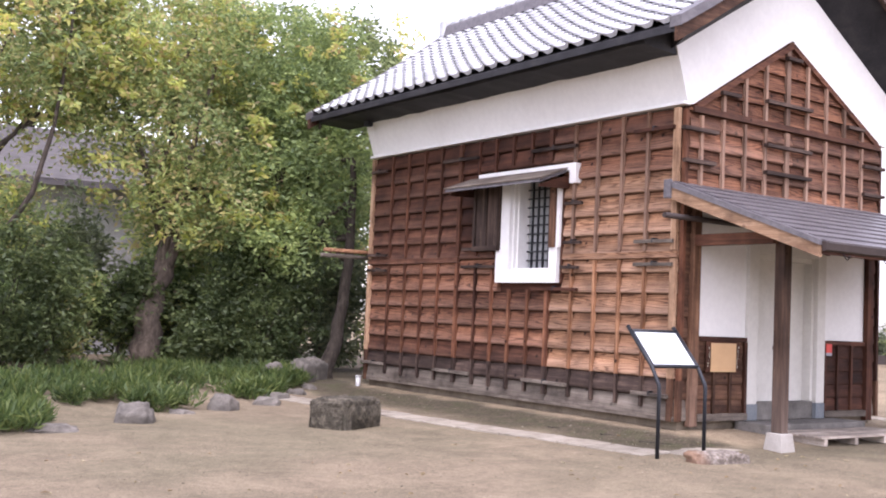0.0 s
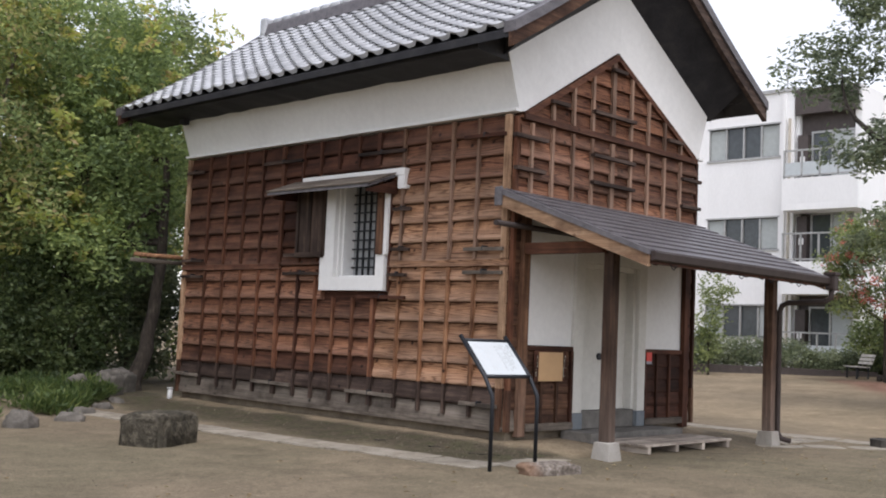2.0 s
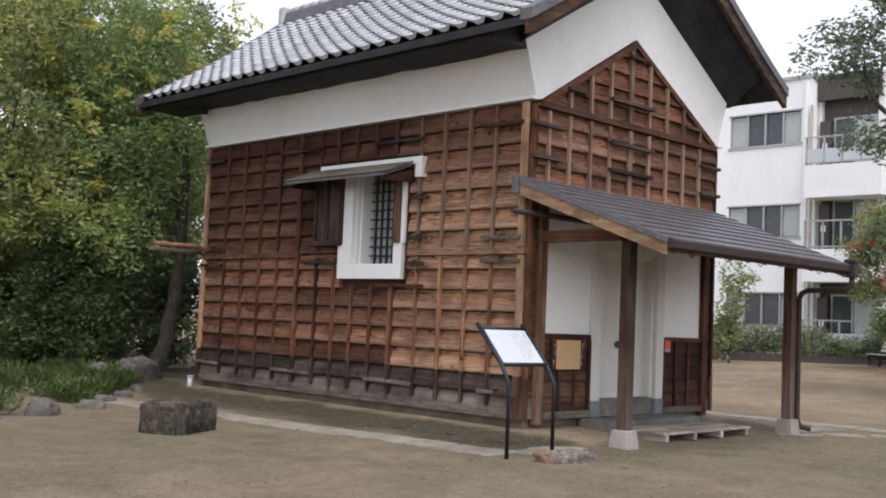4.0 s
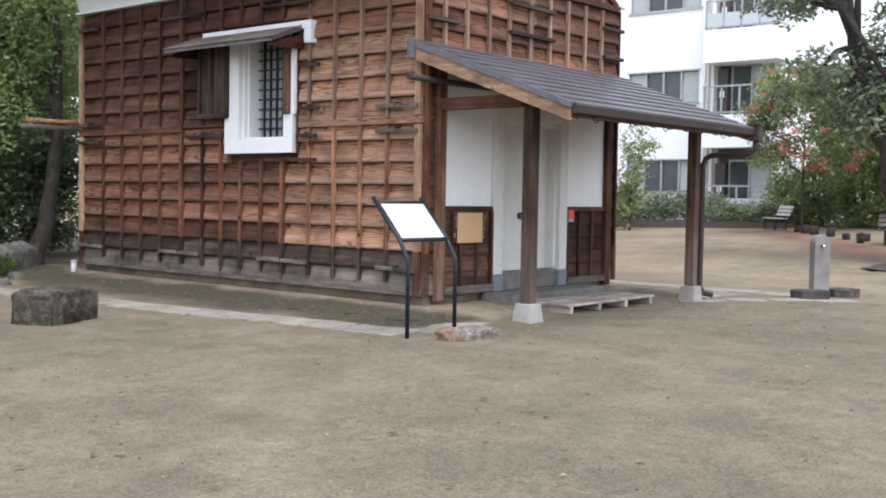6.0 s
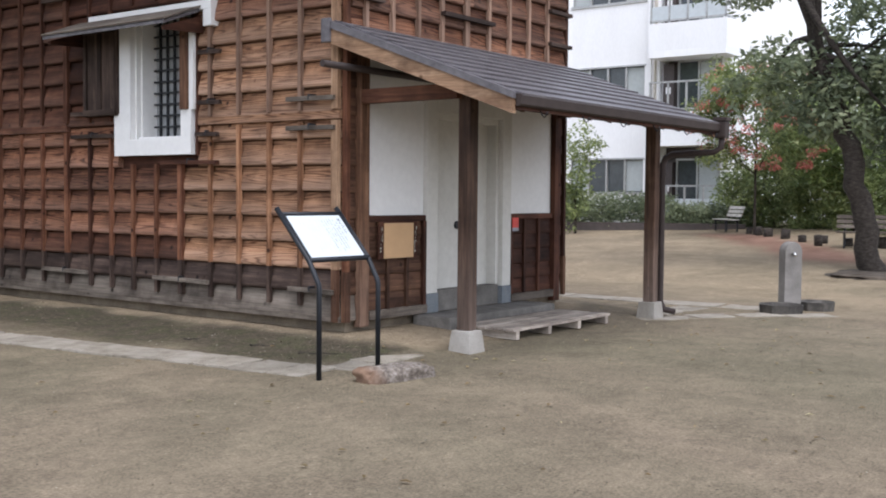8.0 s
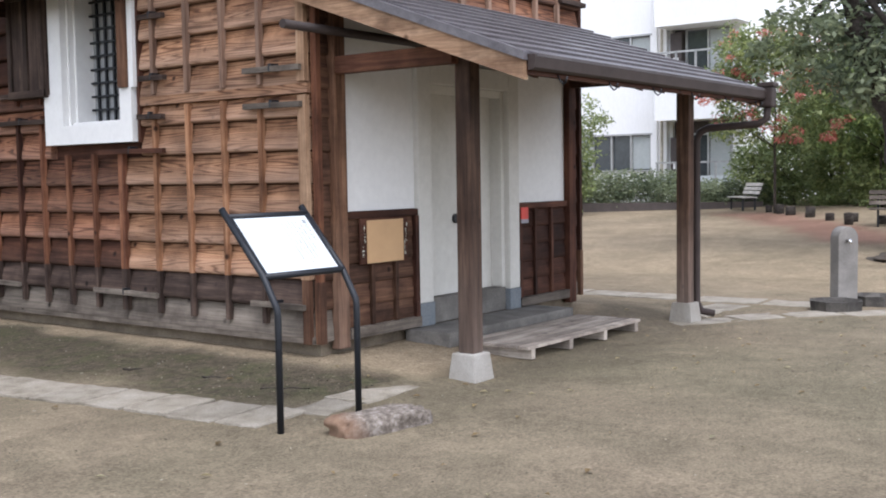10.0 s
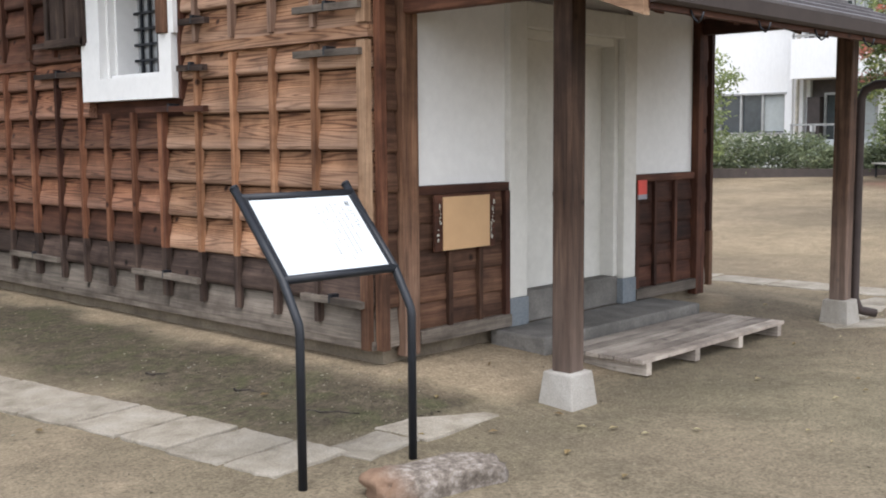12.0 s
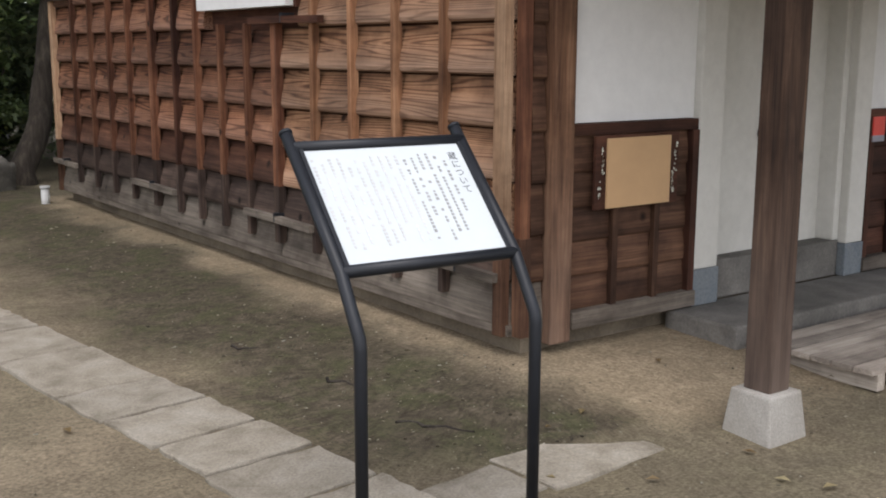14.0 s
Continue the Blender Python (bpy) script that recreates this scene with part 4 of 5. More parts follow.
for k in range(6):
    piece("slat", (2.02, 0.1, 0.026), (0, -0.29 + k * 0.117, 0.142), W["pale", 0], deck)
for k in range(4):
    piece("bearer", (0.06, 0.68, 0.085), (-0.93 + k * 0.62, 0.0, 0.087), W["pale", 1], deck)

def slab(sx, sy, at, turn, seed):
    """A worn paving slab with an uneven outline and softened top edge."""
    g = rng_of(seed)
    rim = []
    for ax, ay, bx, by in ((-1, -1, 1, -1), (1, -1, 1, 1), (1, 1, -1, 1), (-1, 1, -1, -1)):
        for k in range(6):
            f = k / 6
            rim.append(((ax + (bx - ax) * f) * sx / 2 + 0.0045 * g.standard_normal(), (ay + (by - ay) * f) * sy / 2 + 0.0045 * g.standard_normal()))
    bm = bmesh.new()
    rings = [[bm.verts.new((x * q, y * q, z + 0.002 * g.standard_normal() * (z > 0))) for x, y in rim] for q, z in ((1.0, -0.05), (1.0, 0.034), (0.984, 0.04))]
    for a, b in zip(rings, rings[1:]):
        for k in range(len(rim)):
            bm.faces.new((a[k], a[(k + 1) % len(rim)], b[(k + 1) % len(rim)], b[k]))
    bm.faces.new(rings[-1])
    ob = part("slab", bm, SLAB, kerb)
    ob.location, ob.rotation_euler = at, (radians(0.25 * g.standard_normal()), radians(0.25 * g.standard_normal()), radians(turn))


# Stone slabs: a row along the long side and a few across the front corner.
kerb = thing("slab_path", (0, 0, 0), "row of worn pale granite edging slabs set flush in earth", "paving", kind="structure")
rk = rng_of(9)
y = -1.12
while y < 7.6:
    ln = (0.35, 0.4, 0.4, 0.41, 0.48, 0.72, 0.62)[len(kerb.children) % 7] * (0.95 + 0.1 * rk.random())
    wd = 0.5 + 0.02 * rk.random()
    slab(wd, ln - 0.03, (-1.65 - 0.125 * (y + ln / 2) - 0.015 * rk.random(), y + ln / 2, ground_z(-1.65 - 0.125 * y, y) - 0.027 + 0.005 * rk.random()), 6.2 + 0.8 * (rk.random() - 0.5), 500 + len(kerb.children))
    y += ln
for x, y, sx, sy, r in ((-1.1, -1.08, 0.42, 0.3, 8), (-0.55, -1.03, 0.64, 0.36, 4), (4.1, -1.5, 0.75, 0.3, -32), (4.7, -1.15, 0.7, 0.45, 6), (5.35, -1.2, 0.55, 0.42, -3), (4.75, -1.85, 0.6, 0.4, -30), (5.2, -2.25, 0.6, 0.4, -36), (5.6, -2.75, 0.6, 0.36, -40), (6.0, -1.0, 0.5, 0.8, 4), (6.05, -1.8, 0.5, 0.7, 2), (6.0, -0.2, 0.5, 0.75, 3), (5.95, 0.55, 0.48, 0.7, -2), (5.95, 1.3, 0.5, 0.75, 4), (5.9, 2.1, 0.5, 0.8, 0), (5.9, 2.95, 0.5, 0.8, 3), (5.85, 3.8, 0.5, 0.8, 0)):
    slab(sx, sy, (x, y, ground_z(x, y) - 0.033), r, 600 + len(kerb.children))

# Stones.
def broken_stone():
    """Grey lichen-flecked stone whose one end is broken to its rusty heart."""
    m, n, l, b = material("grey_stone_with_rusty_end", 0.9, spec=0.2)
    tc, sep = n.new("ShaderNodeTexCoord"), n.new("ShaderNodeSeparateXYZ")
    l.new(tc.outputs["Object"], sep.inputs[0])
    fleck, blot = noise_tex(n, l, coords(n, l, jump=False), 24, 5, 0.7), noise_tex(n, l, coords(n, l, jump=False), 7, 5, 0.7)
    grey = ramp(n, l, fleck, (0.32, (0.07, 0.058, 0.047)), (0.5, (0.16, 0.135, 0.112)), (0.68, (0.3, 0.27, 0.24)))
    rust = ramp(n, l, blot, (0.3, (0.11, 0.068, 0.046)), (0.7, (0.23, 0.15, 0.1)))
    edge = n.new("ShaderNodeMath")
    edge.operation = "ADD"
    l.new(sep.outputs["X"], edge.inputs[0])
    shift = n.new("ShaderNodeMath")
    shift.operation = "MULTIPLY"
    shift.inputs[1].default_value = 0.3
    l.new(blot, shift.inputs[0])
    l.new(shift.outputs[0], edge.inputs[1])
    span = n.new("ShaderNodeMapRange")
    span.inputs["From Min"].default_value, span.inputs["From Max"].default_value = -0.15, -0.02
    l.new(edge.outputs[0], span.inputs["Value"])
    l.new(mix(n, l, rust, grey, span.outputs[0]), b.inputs["Base Color"])
    relief(n, l, b, mix(n, l, fleck, blot, 0.5), 0.7, 0.015)
    return m


old = rock("stone_block", (-3.44, 2.08, -0.02), (0.86, 0.52, 0.36), MOSSY, "rough dark mossy squared stone block", 3, 30, "stone", 0.02, square=0.22)
rock("garden_stone", (-1.33, -1.76, -0.015), (0.66, 0.27, 0.135), broken_stone(), "long low grey stone with a rusty broken end", 5, -18, "stone", 0.1, square=0.52)
rr = rng_of(11)
EDGE = [(-7.3, 1.8), (-6.2, 2.8), (-5.15, 3.6), (-3.6, 4.5), (-2.7, 5.3), (-1.6, 6.6), (-0.7, 7.5)]
for (xa, ya), (xb, yb) in zip(EDGE, EDGE[1:]):
    n_st = max(1, round(math.hypot(xb - xa, yb - ya) / 1.0))
    for k in range(n_st):
        f = (k + 0.5) / n_st
        x, y = xa + (xb - xa) * f + 0.1 * rr.standard_normal(), ya + (yb - ya) * f + 0.1 * rr.standard_normal()
        big = 0.25 + 0.4 * rr.random()
        rock("edging_stone", (x, y, ground_z(x, y) - 0.06), (big, big * 0.7, big * (0.25 + 0.3 * rr.random())), BOULDER, "rounded grey-brown edging stone beside the planting", int(rr.integers(90)), float(rr.random() * 180), "stone", group="stones edging the planting")
for x, y, s in ((-1.0, 7.75, 0.5), (-0.55, 8.15, 0.5), (-1.75, 7.3, 0.42)):
    rock("edging_stone", (x, y, ground_z(x, y)), (s, s * 0.8, s * 0.75), BOULDER, "upright grey garden stone beside the wall", int(s * 100), 30, "stone", group="stones edging the planting")

# Thin dark tubes added for crack-like edges in the damp soil between slabs and wall.
rt = rng_of(15)
for x, y, ang, ln in ((-0.85, -0.45, -62, 0.36), (-0.85, 0.25, -70, 0.3), (-0.95, 1.1, -50, 0.25)):
    root = thing("soil_crack", (x, y, ground_z(x, y)), "thin dark strip standing for a crack-like edge in damp soil", "root", "roots in the soil", turn=ang)
    line = [(ln * (k / 8 - 0.5), 0.018 * rt.standard_normal(), -0.004 + 0.006 * rt.random()) for k in range(9)]
    part("root", tube(line, 0.009, 6, taper=0.004), BARKDARK, root)

# Notice board on the front panel, and the small red plate.
notice = thing("notice_board", (0.726, -0.085, 0.828), "bare tan notice board in a dark frame", "notice board")
part("frame", block(-0.31, 0.31, 0.0, 0.02, -0.02, 0.36, 0.004), W["deep", 0], notice)
part("sheet", block(-0.235, 0.235, -0.012, -0.001, -0.015, 0.345), CARD, notice, "plain tan sheet")
floral = plain("pale_painted_sprig", (0.5, 0.5, 0.42), 0.7)
for sx in (-0.272, 0.272):
    spr = bmesh.new()
    for k in range(26):
        a, z = rs.random() * 6.28, 0.04 + 0.26 * rs.random()
        dx = 0.02 * (rs.random() - 0.5) + (0.012 if z > 0.15 else -0.01)
        bmesh.ops.create_circle(spr, cap_ends=True, radius=0.004 + 0.005 * rs.random(), segments=6, matrix=pose(sx + dx, -0.0025, z, 90, 0, math.degrees(a)))
    tagged(part("painted_sprig", spr, floral, notice), kind="stuff")
plate = thing("red_plate", (2.943, -0.075, 1.005), "small red enamel plate with white lower strip", "sign")
part("plate", block(-0.065, 0.065, -0.006, 0.006, 0.08, 0.2, 0.002), RED, plate)
part("strip", block(-0.065, 0.065, -0.006, 0.006, 0.04, 0.08, 0.002), plain("pale_strip", (0.3, 0.3, 0.34), 0.5), plate)

# White pipe stub and pole ends at the far corner.
stub = thing("pipe_stub", (-0.3, 7.0, 0.0), "short white plastic pipe stub by the wall", "pipe")
part("pipe", tube([(0, 0, 0), (0, 0, 0.24)], 0.042, 14), plain("white_plastic", (0.5, 0.5, 0.48), 0.5), stub)
part("cap", tube([(0, 0, 0.24), (0, 0, 0.265)], 0.05, 14), plain("white_plastic_cap", (0.5, 0.5, 0.48), 0.5), stub)
for k, (z, c) in enumerate(((2.42, "cedar"), (2.33, "grey"))):
    part("projecting_pole", tube([(0.3, LONG + 0.08 + 0.1 * k, z), (-0.85, LONG + 0.25 + 0.1 * k, z + 0.01)], 0.035, 8), W[c, 0], house)

# Drinking fountain: round-topped stone post and low stone basins.
fount = thing("drinking_fountain", (6.15, -2.3, -0.02), "round-topped grey stone water post between low basins", "fountain", turn=-48)
post = bmesh.new()
pts = [(-0.115, 0.0), (0.115, 0.0), (0.115, 0.79)] + [(0.115 * math.cos(a), 0.79 + 0.13 * math.sin(a)) for a in np.linspace(0.2, 2.94, 8)] + [(-0.115, 0.79)]
post.free()
part("post", bevelled(prism(pts, 1, -0.105, 0.105), 0.01), CONCRETE, fount)
part("tap", tube([(-0.02, -0.1, 0.76), (-0.02, -0.19, 0.77), (-0.02, -0.2, 0.73)], 0.018, 8), plain("chrome", (0.6, 0.6, 0.6), 0.2, 1.0), fount, "chrome tap")
for x, y, s in ((-0.26, -0.36, 0.28), (0.36, 0.02, 0.25)):
    b = bmesh.new()
    bmesh.ops.create_cone(b, cap_ends=True, segments=8, radius1=s, radius2=s * 1.05, depth=0.13, matrix=pose(x, y, 0.065, 0, 0, 45))
    top = max(b.faces, key=lambda f: f.calc_center_median().z)
    bmesh.ops.inset_region(b, faces=[top], thickness=0.06, depth=0.0)
    bmesh.ops.translate(b, verts=top.verts, vec=(0, 0, -0.05))
    part("basin", b, DARKSTONE, fount, "dark weathered stone basin")


# ---- greenery ----
def leaves(centres, radii, count, size, seed, droop=0.3, slim=0.2):
    """Pointed leaves in loose clumps about the centres; returns vertices and faces."""
    g = rng_of(seed)
    pick = g.integers(len(centres), size=count)
    c, r = np.asarray(centres)[pick], np.asarray(radii)[pick][:, None]
    d = g.standard_normal((count, 3))
    d /= np.linalg.norm(d, axis=1)[:, None]
    p = c + d * r * (0.35 + 0.65 * g.random((count, 1)) ** 0.5) * (1, 1, 0.75)
    along = g.standard_normal((count, 3)) * (1, 1, 0.6) - (0, 0, droop)
    along /= np.linalg.norm(along, axis=1)[:, None]
    side = np.cross(along, g.standard_normal((count, 3)))
    side /= np.linalg.norm(side, axis=1)[:, None]
    ln = size * (0.6 + 0.8 * g.random((count, 1)))
    v = np.stack([p, p + along * ln * 0.5 + side * ln * slim, p + along * ln, p + along * ln * 0.5 - side * ln * slim], 1).reshape(-1, 3)
    f = np.arange(count * 4).reshape(-1, 4)
    return v.tolist(), f.tolist()


def clumps(blobs, n, seed, shell=0.5, lump=(0.25, 0.55)):
    """Centres of small clumps inside big ellipsoids (x, y, z, rx, ry, rz), thickest near their skins."""
    g = rng_of(seed)
    vol = np.array([b[3] * b[4] * b[5] for b in blobs]) ** 0.67
    out, rad = [], []
    for k in g.choice(len(blobs), size=n, p=vol / vol.sum()):
        b = blobs[k]
        d = g.standard_normal(3)
        d /= np.linalg.norm(d)
        t = shell + (1 - shell) * g.random()
        out.append([b[i] + d[i] * b[3 + i] * t * (0.85 + 0.3 * g.random()) for i in range(3)])
        rad.append(lump[0] + (lump[1] - lump[0]) * g.random())
    return out, rad


def limb(a, b, r0, r1, g, bm, bend=0.12):
    pts = []
    a, b = Vector(a), Vector(b)
    off = Vector(g.standard_normal(3)) * (b - a).length * bend
    for k in range(7):
        t = k / 6
        pts.append(a.lerp(b, t) + off * math.sin(math.pi * t))
    tube(pts, r0, 8, bm, r1)


def tree(name, at, trunk, blobs, n_clump, n_leaf, leaf, mat, bark, label, seed, thick=0.2, lump=(0.25, 0.55), shell=0.5, boughs=7, cat="tree", extra=None, group=""):
    """trunk: points of the stem from its foot, blobs: the masses of the crown, both from the foot."""
    g = rng_of(seed)
    t = thing(name, at, label, cat, group)
    bm = bmesh.new()
    pts = [Vector(p) for p in trunk]
    smooth_pts = []
    for a, b in zip(pts, pts[1:]):
        smooth_pts += [a.lerp(b, k / 4) for k in range(4)]
    smooth_pts.append(pts[-1])
    smooth_pts = [p + 0.25 * thick * Vector(g.standard_normal(3)) * (1 if 0 < i < len(smooth_pts) - 1 else 0) for i, p in enumerate(smooth_pts)]
    tube([smooth_pts[0] - Vector((0, 0, 0.15))] + smooth_pts, thick * 1.25, 12, bm, thick * 0.45)
    for k in range(boughs):
        b = blobs[k % len(blobs)]
        start = smooth_pts[int(len(smooth_pts) * (0.45 + 0.5 * g.random()))]
        limb(start, [b[i] + 0.5 * b[3 + i] * g.standard_normal() * 0.6 for i in range(3)], thick * 0.42, thick * 0.1, g, bm)
    part("trunk", bm, bark, t)
    c, r = clumps(blobs, n_clump, seed, shell, lump)
    v, f = leaves(c, r, n_leaf, leaf, seed + 1)
    raw("crown", v, f, mat, t)
    if extra:
        emat, n_e, n_l, e_leaf, name_e = extra
        c, r = clumps(blobs, n_e, seed + 7, 0.92, (0.1, 0.22))
        v, f = leaves(c, r, n_l, e_leaf, seed + 8)
        raw(name_e, v, f, emat, t)
    return t


# The thicket behind and beside the storehouse.
TIPS = (LEAFTIP, 130, 4200, 0.14, "young_foliage")
tree("broadleaf_tree", (-3.0, 10.2, 0.1), [(0, 0, 0), (0.1, 0, 0.9), (0.4, 0.1, 2.1), (0.4, 0.2, 4.2)], [(0.2, 0, 4.4, 1.9, 1.5, 1.7), (1.2, -0.2, 3.2, 1.4, 1.1, 1.1), (0.3, 0.4, 6.4, 2.0, 1.6, 1.5), (-0.9, 0.2, 5.6, 1.3, 1.2, 1.1)], 460, 36000, 0.112, LEAFMIX, BARKPALE, "leafy tree with green and rusty leaves and a stout leaning trunk", 21, 0.26, extra=TIPS)
tree("broadleaf_tree", (-0.65, 10.0, 0.1), [(0, 0, 0), (-0.1, 0, 1.6), (0.2, 0, 4.0)], [(0.1, 0.2, 4.0, 1.5, 1.3, 1.7), (0.3, 0.4, 6.2, 1.7, 1.5, 1.5), (-0.3, -0.2, 2.6, 1.2, 1.0, 0.9)], 320, 25000, 0.11, LEAF, BARK, "dark evergreen tree with a straight trunk", 22, 0.14, extra=TIPS)
tree("broadleaf_tree", (-0.1, 8.5, 0.1), [(0, 0, 0), (0.3, 0.1, 1.0), (0.55, 0.2, 2.6), (0.6, 0.4, 4.2)], [(0.4, 0.9, 3.7, 1.2, 0.8, 1.3), (0.3, 1.5, 5.4, 1.5, 0.9, 1.3), (-0.6, 0.7, 2.4, 0.9, 0.7, 0.8)], 200, 17000, 0.115, LEAF, BARK, "evergreen tree with a leaning trunk close behind the wall", 23, 0.13)
tree("broadleaf_tree", (-6.4, 10.4, 0.1), [(0, 0, 0), (-0.1, 0, 2.0), (0.1, 0.1, 4.5)], [(0.3, 0, 5.9, 2.2, 1.8, 1.6), (1.3, -0.4, 4.6, 1.1, 1.0, 0.7), (0.7, -0.3, 2.6, 1.0, 0.9, 0.8), (0.9, 0.3, 7.4, 2.0, 1.7, 1.2)], 360, 28000, 0.112, LEAFMIX, BARK, "broad leafy tree with yellowing shoots", 24, 0.17, extra=TIPS)
for k, (x, y, h, m) in enumerate(((-6.5, 19.5, 10.5, LEAF), (-2.8, 20.0, 11.0, LEAFMIX), (0.8, 19.0, 10.5, LEAF), (2.6, 13.5, 8.6, LEAFLIGHT), (4.6, 16.5, 8.6, LEAF), (0.6, 14.0, 8.4, LEAFMIX), (-9.5, 16.0, 9.0, LEAF))):
    tree("background_tree", (x, y, 0.1), [(0, 0, 0), (0.1, 0, h * 0.3), (0, 0.1, h * 0.55)], [(0, 0, h * 0.55, 2.4, 1.8, h * 0.25), (0.6, -0.3, h * 0.8, 2.0, 1.6, h * 0.19), (-0.9, 0.2, h * 0.38, 1.9, 1.5, h * 0.16)], 330, 14000, 0.17, m, BARK, "tall leafy tree behind the thicket", 40 + k, 0.2, cat="tree", group="trees behind the thicket", extra=TIPS)

# A neighbour's house, glimpsed through the leaves.
neighbour = thing("neighbour_house", (-3.4, 16.2, 0.1), "grey-roofed neighbouring house half hidden by trees", "house", turn=-12)
part("wall", block(-5.0, 5.0, 0.0, 0.2, 0.0, 4.1), speckled("grey_stucco", (0.3, 0.3, 0.29), (0.38, 0.38, 0.37), (0.45, 0.45, 0.44), 0.8, 30), neighbour)
part("roof", prism([(-0.7, 3.95), (2.4, 5.5), (2.4, 5.3), (-0.7, 3.8)], 0, -5.4, 5.4), SLATE, neighbour, "grey pitched roof")
win = part("window", block(-1.6, 0.2, -0.03, 0.05, 2.0, 3.2), ALU, neighbour)
part("pane", block(-1.5, 0.1, -0.05, -0.03, 2.1, 3.1), GLASSY, win)


def shrub(name, at, blobs, n_clump, n_leaf, leaf, mat, label, seed, lump=(0.12, 0.3), cat="shrub", group="", extra=None):
    stems = [(0, 0, 0), (0.05, 0.03, blobs[0][2] * 0.5), (0.02, 0, blobs[0][2] * 0.9)]
    return tree(name, at, stems, blobs, n_clump, n_leaf, leaf, mat, BARK, label, seed, 0.035, lump, 0.3, 6, cat, extra, group)


rb = rng_of(5)
for k in range(14):
    f = k / 13
    x, y = -6.6 + 7.4 * f + 0.25 * rb.standard_normal(), 8.4 + 1.7 * f + 0.9 * rb.random()
    h = 1.3 + 1.0 * rb.random()
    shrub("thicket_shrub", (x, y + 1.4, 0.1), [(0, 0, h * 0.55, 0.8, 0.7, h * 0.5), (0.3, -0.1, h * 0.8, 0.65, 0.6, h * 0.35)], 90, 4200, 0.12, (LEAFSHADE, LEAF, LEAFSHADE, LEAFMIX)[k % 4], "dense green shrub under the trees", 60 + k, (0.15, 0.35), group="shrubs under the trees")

for k, (x, y, h) in enumerate(((1.2, 10.6, 2.4), (2.6, 10.2, 2.8), (0.4, 11.6, 3.0), (3.8, 11.0, 3.0), (1.9, 12.4, 3.4), (-1.6, 12.2, 3.0), (-3.6, 12.8, 3.0), (-5.4, 12.4, 2.8))):
    shrub("thicket_shrub", (x, y, 0.1), [(0, 0, h * 0.5, 1.0, 0.8, h * 0.5), (0.2, 0, h * 0.8, 0.8, 0.7, h * 0.35)], 110, 5000, 0.14, (LEAFDARK, LEAF)[k % 2], "tall dark green shrub behind the storehouse", 160 + k, (0.2, 0.4), group="shrubs under the trees")

# Lower growth in front, which hides the feet of the trees; canopy shade is in its leaf colour.
for k, (x, y, h) in enumerate(((-6.9, 7.6, 2.0), (-6.0, 8.2, 2.4), (-5.2, 8.6, 1.9), (-4.9, 9.3, 2.3), (-2.3, 9.2, 1.7), (-1.75, 9.4, 2.3), (-1.2, 9.0, 1.5), (-0.5, 9.1, 2.0), (-7.6, 8.6, 2.8))):
    shrub("thicket_shrub", (x, y, ground_z(x, y)), [(0, 0, h * 0.5, 0.6, 0.5, h * 0.42), (0.2, 0.1, h * 0.85, 0.55, 0.5, h * 0.3), (-0.3, 0, h * 0.3, 0.5, 0.45, h * 0.25)], 80, 3600, 0.1, LEAFSHADE, "leafy green shrub before the trees, darkened by canopy shade in its colour", 260 + k, (0.12, 0.28), group="shrubs under the trees")

# Low weeds along the planting's edge.
gw = rng_of(77)
n_w = 1000
seg = np.array(EDGE)
spots = np.stack([np.interp(u, np.linspace(0, 1, len(EDGE)), seg[:, k]) for u in (gw.random(n_w),) for k in (0, 1)], 1)
spots += np.array([-0.55, 0.83]) * (0.2 + 3.4 * gw.random((n_w, 1)) ** 1.2)
spots = [(x, y) for x, y in spots.tolist() if noise.noise((x * 0.9, y * 0.9, 3.0)) + 0.6 * noise.noise((x * 3, y * 3, 1.0)) > -0.02]
tuft = [(x, y, ground_z(x, y) + 0.03 + 0.12 * gw.random() * (1 + noise.noise((x * 1.6, y * 1.6, 8.0)))) for x, y in spots]
wv, wf = leaves(tuft, (0.07 + 0.12 * gw.random(len(tuft))).tolist(), 34000, 0.15, 78, -1.2, 0.07)
tagged(raw("weeds", wv, wf, GRASS), "patchy low green weeds and grass under the trees", "weeds", kind="stuff")

# ---- far side of the park ----
hedge_c = []
for _ in range(750):
    y = 4.6 + 11.5 * rb.random()
    hedge_c.append((20.9 + 0.5 * (9.5 - y) + 0.3 * rb.standard_normal(), y, 0.65 + (0.85 if y > 7 else 0.55) * rb.random()))
hv, hf = leaves(hedge_c, [0.27] * 750, 44000, 0.1, 303, 0.0)
tagged(raw("hedge", hv, hf, LEAFDARK), "clipped green hedge behind a low dark kerb", "hedge", kind="stuff")
kerb_bm = prism([(20.3, 9.5), (20.15, 9.42), (22.5, 4.7), (22.65, 4.78)], 2, 0.35, 0.72)
bmesh.ops.translate(kerb_bm, verts=[v for v in kerb_bm.verts if v.co.y > 9], vec=(-3.0, 6.0, 0.0))
tagged(part("hedge_kerb", kerb_bm, BROWNPANEL), "low dark kerb along the hedge", "kerb", kind="structure")
shrub("garden_shrub", (19.2, 8.5, 0.45), [(0, 0, 1.5, 0.5, 0.55, 1.0), (0.1, -0.1, 2.5, 0.5, 0.55, 0.8), (-0.1, 0.1, 0.8, 0.6, 0.6, 0.6)], 90, 2100, 0.13, LEAFLIGHT, "loose light green shrub before the hedge", 90, (0.12, 0.3))

apartment = thing("apartment_building", (25.0, 0.52, 0.13), "white three-storey apartment building with balconies", "building")


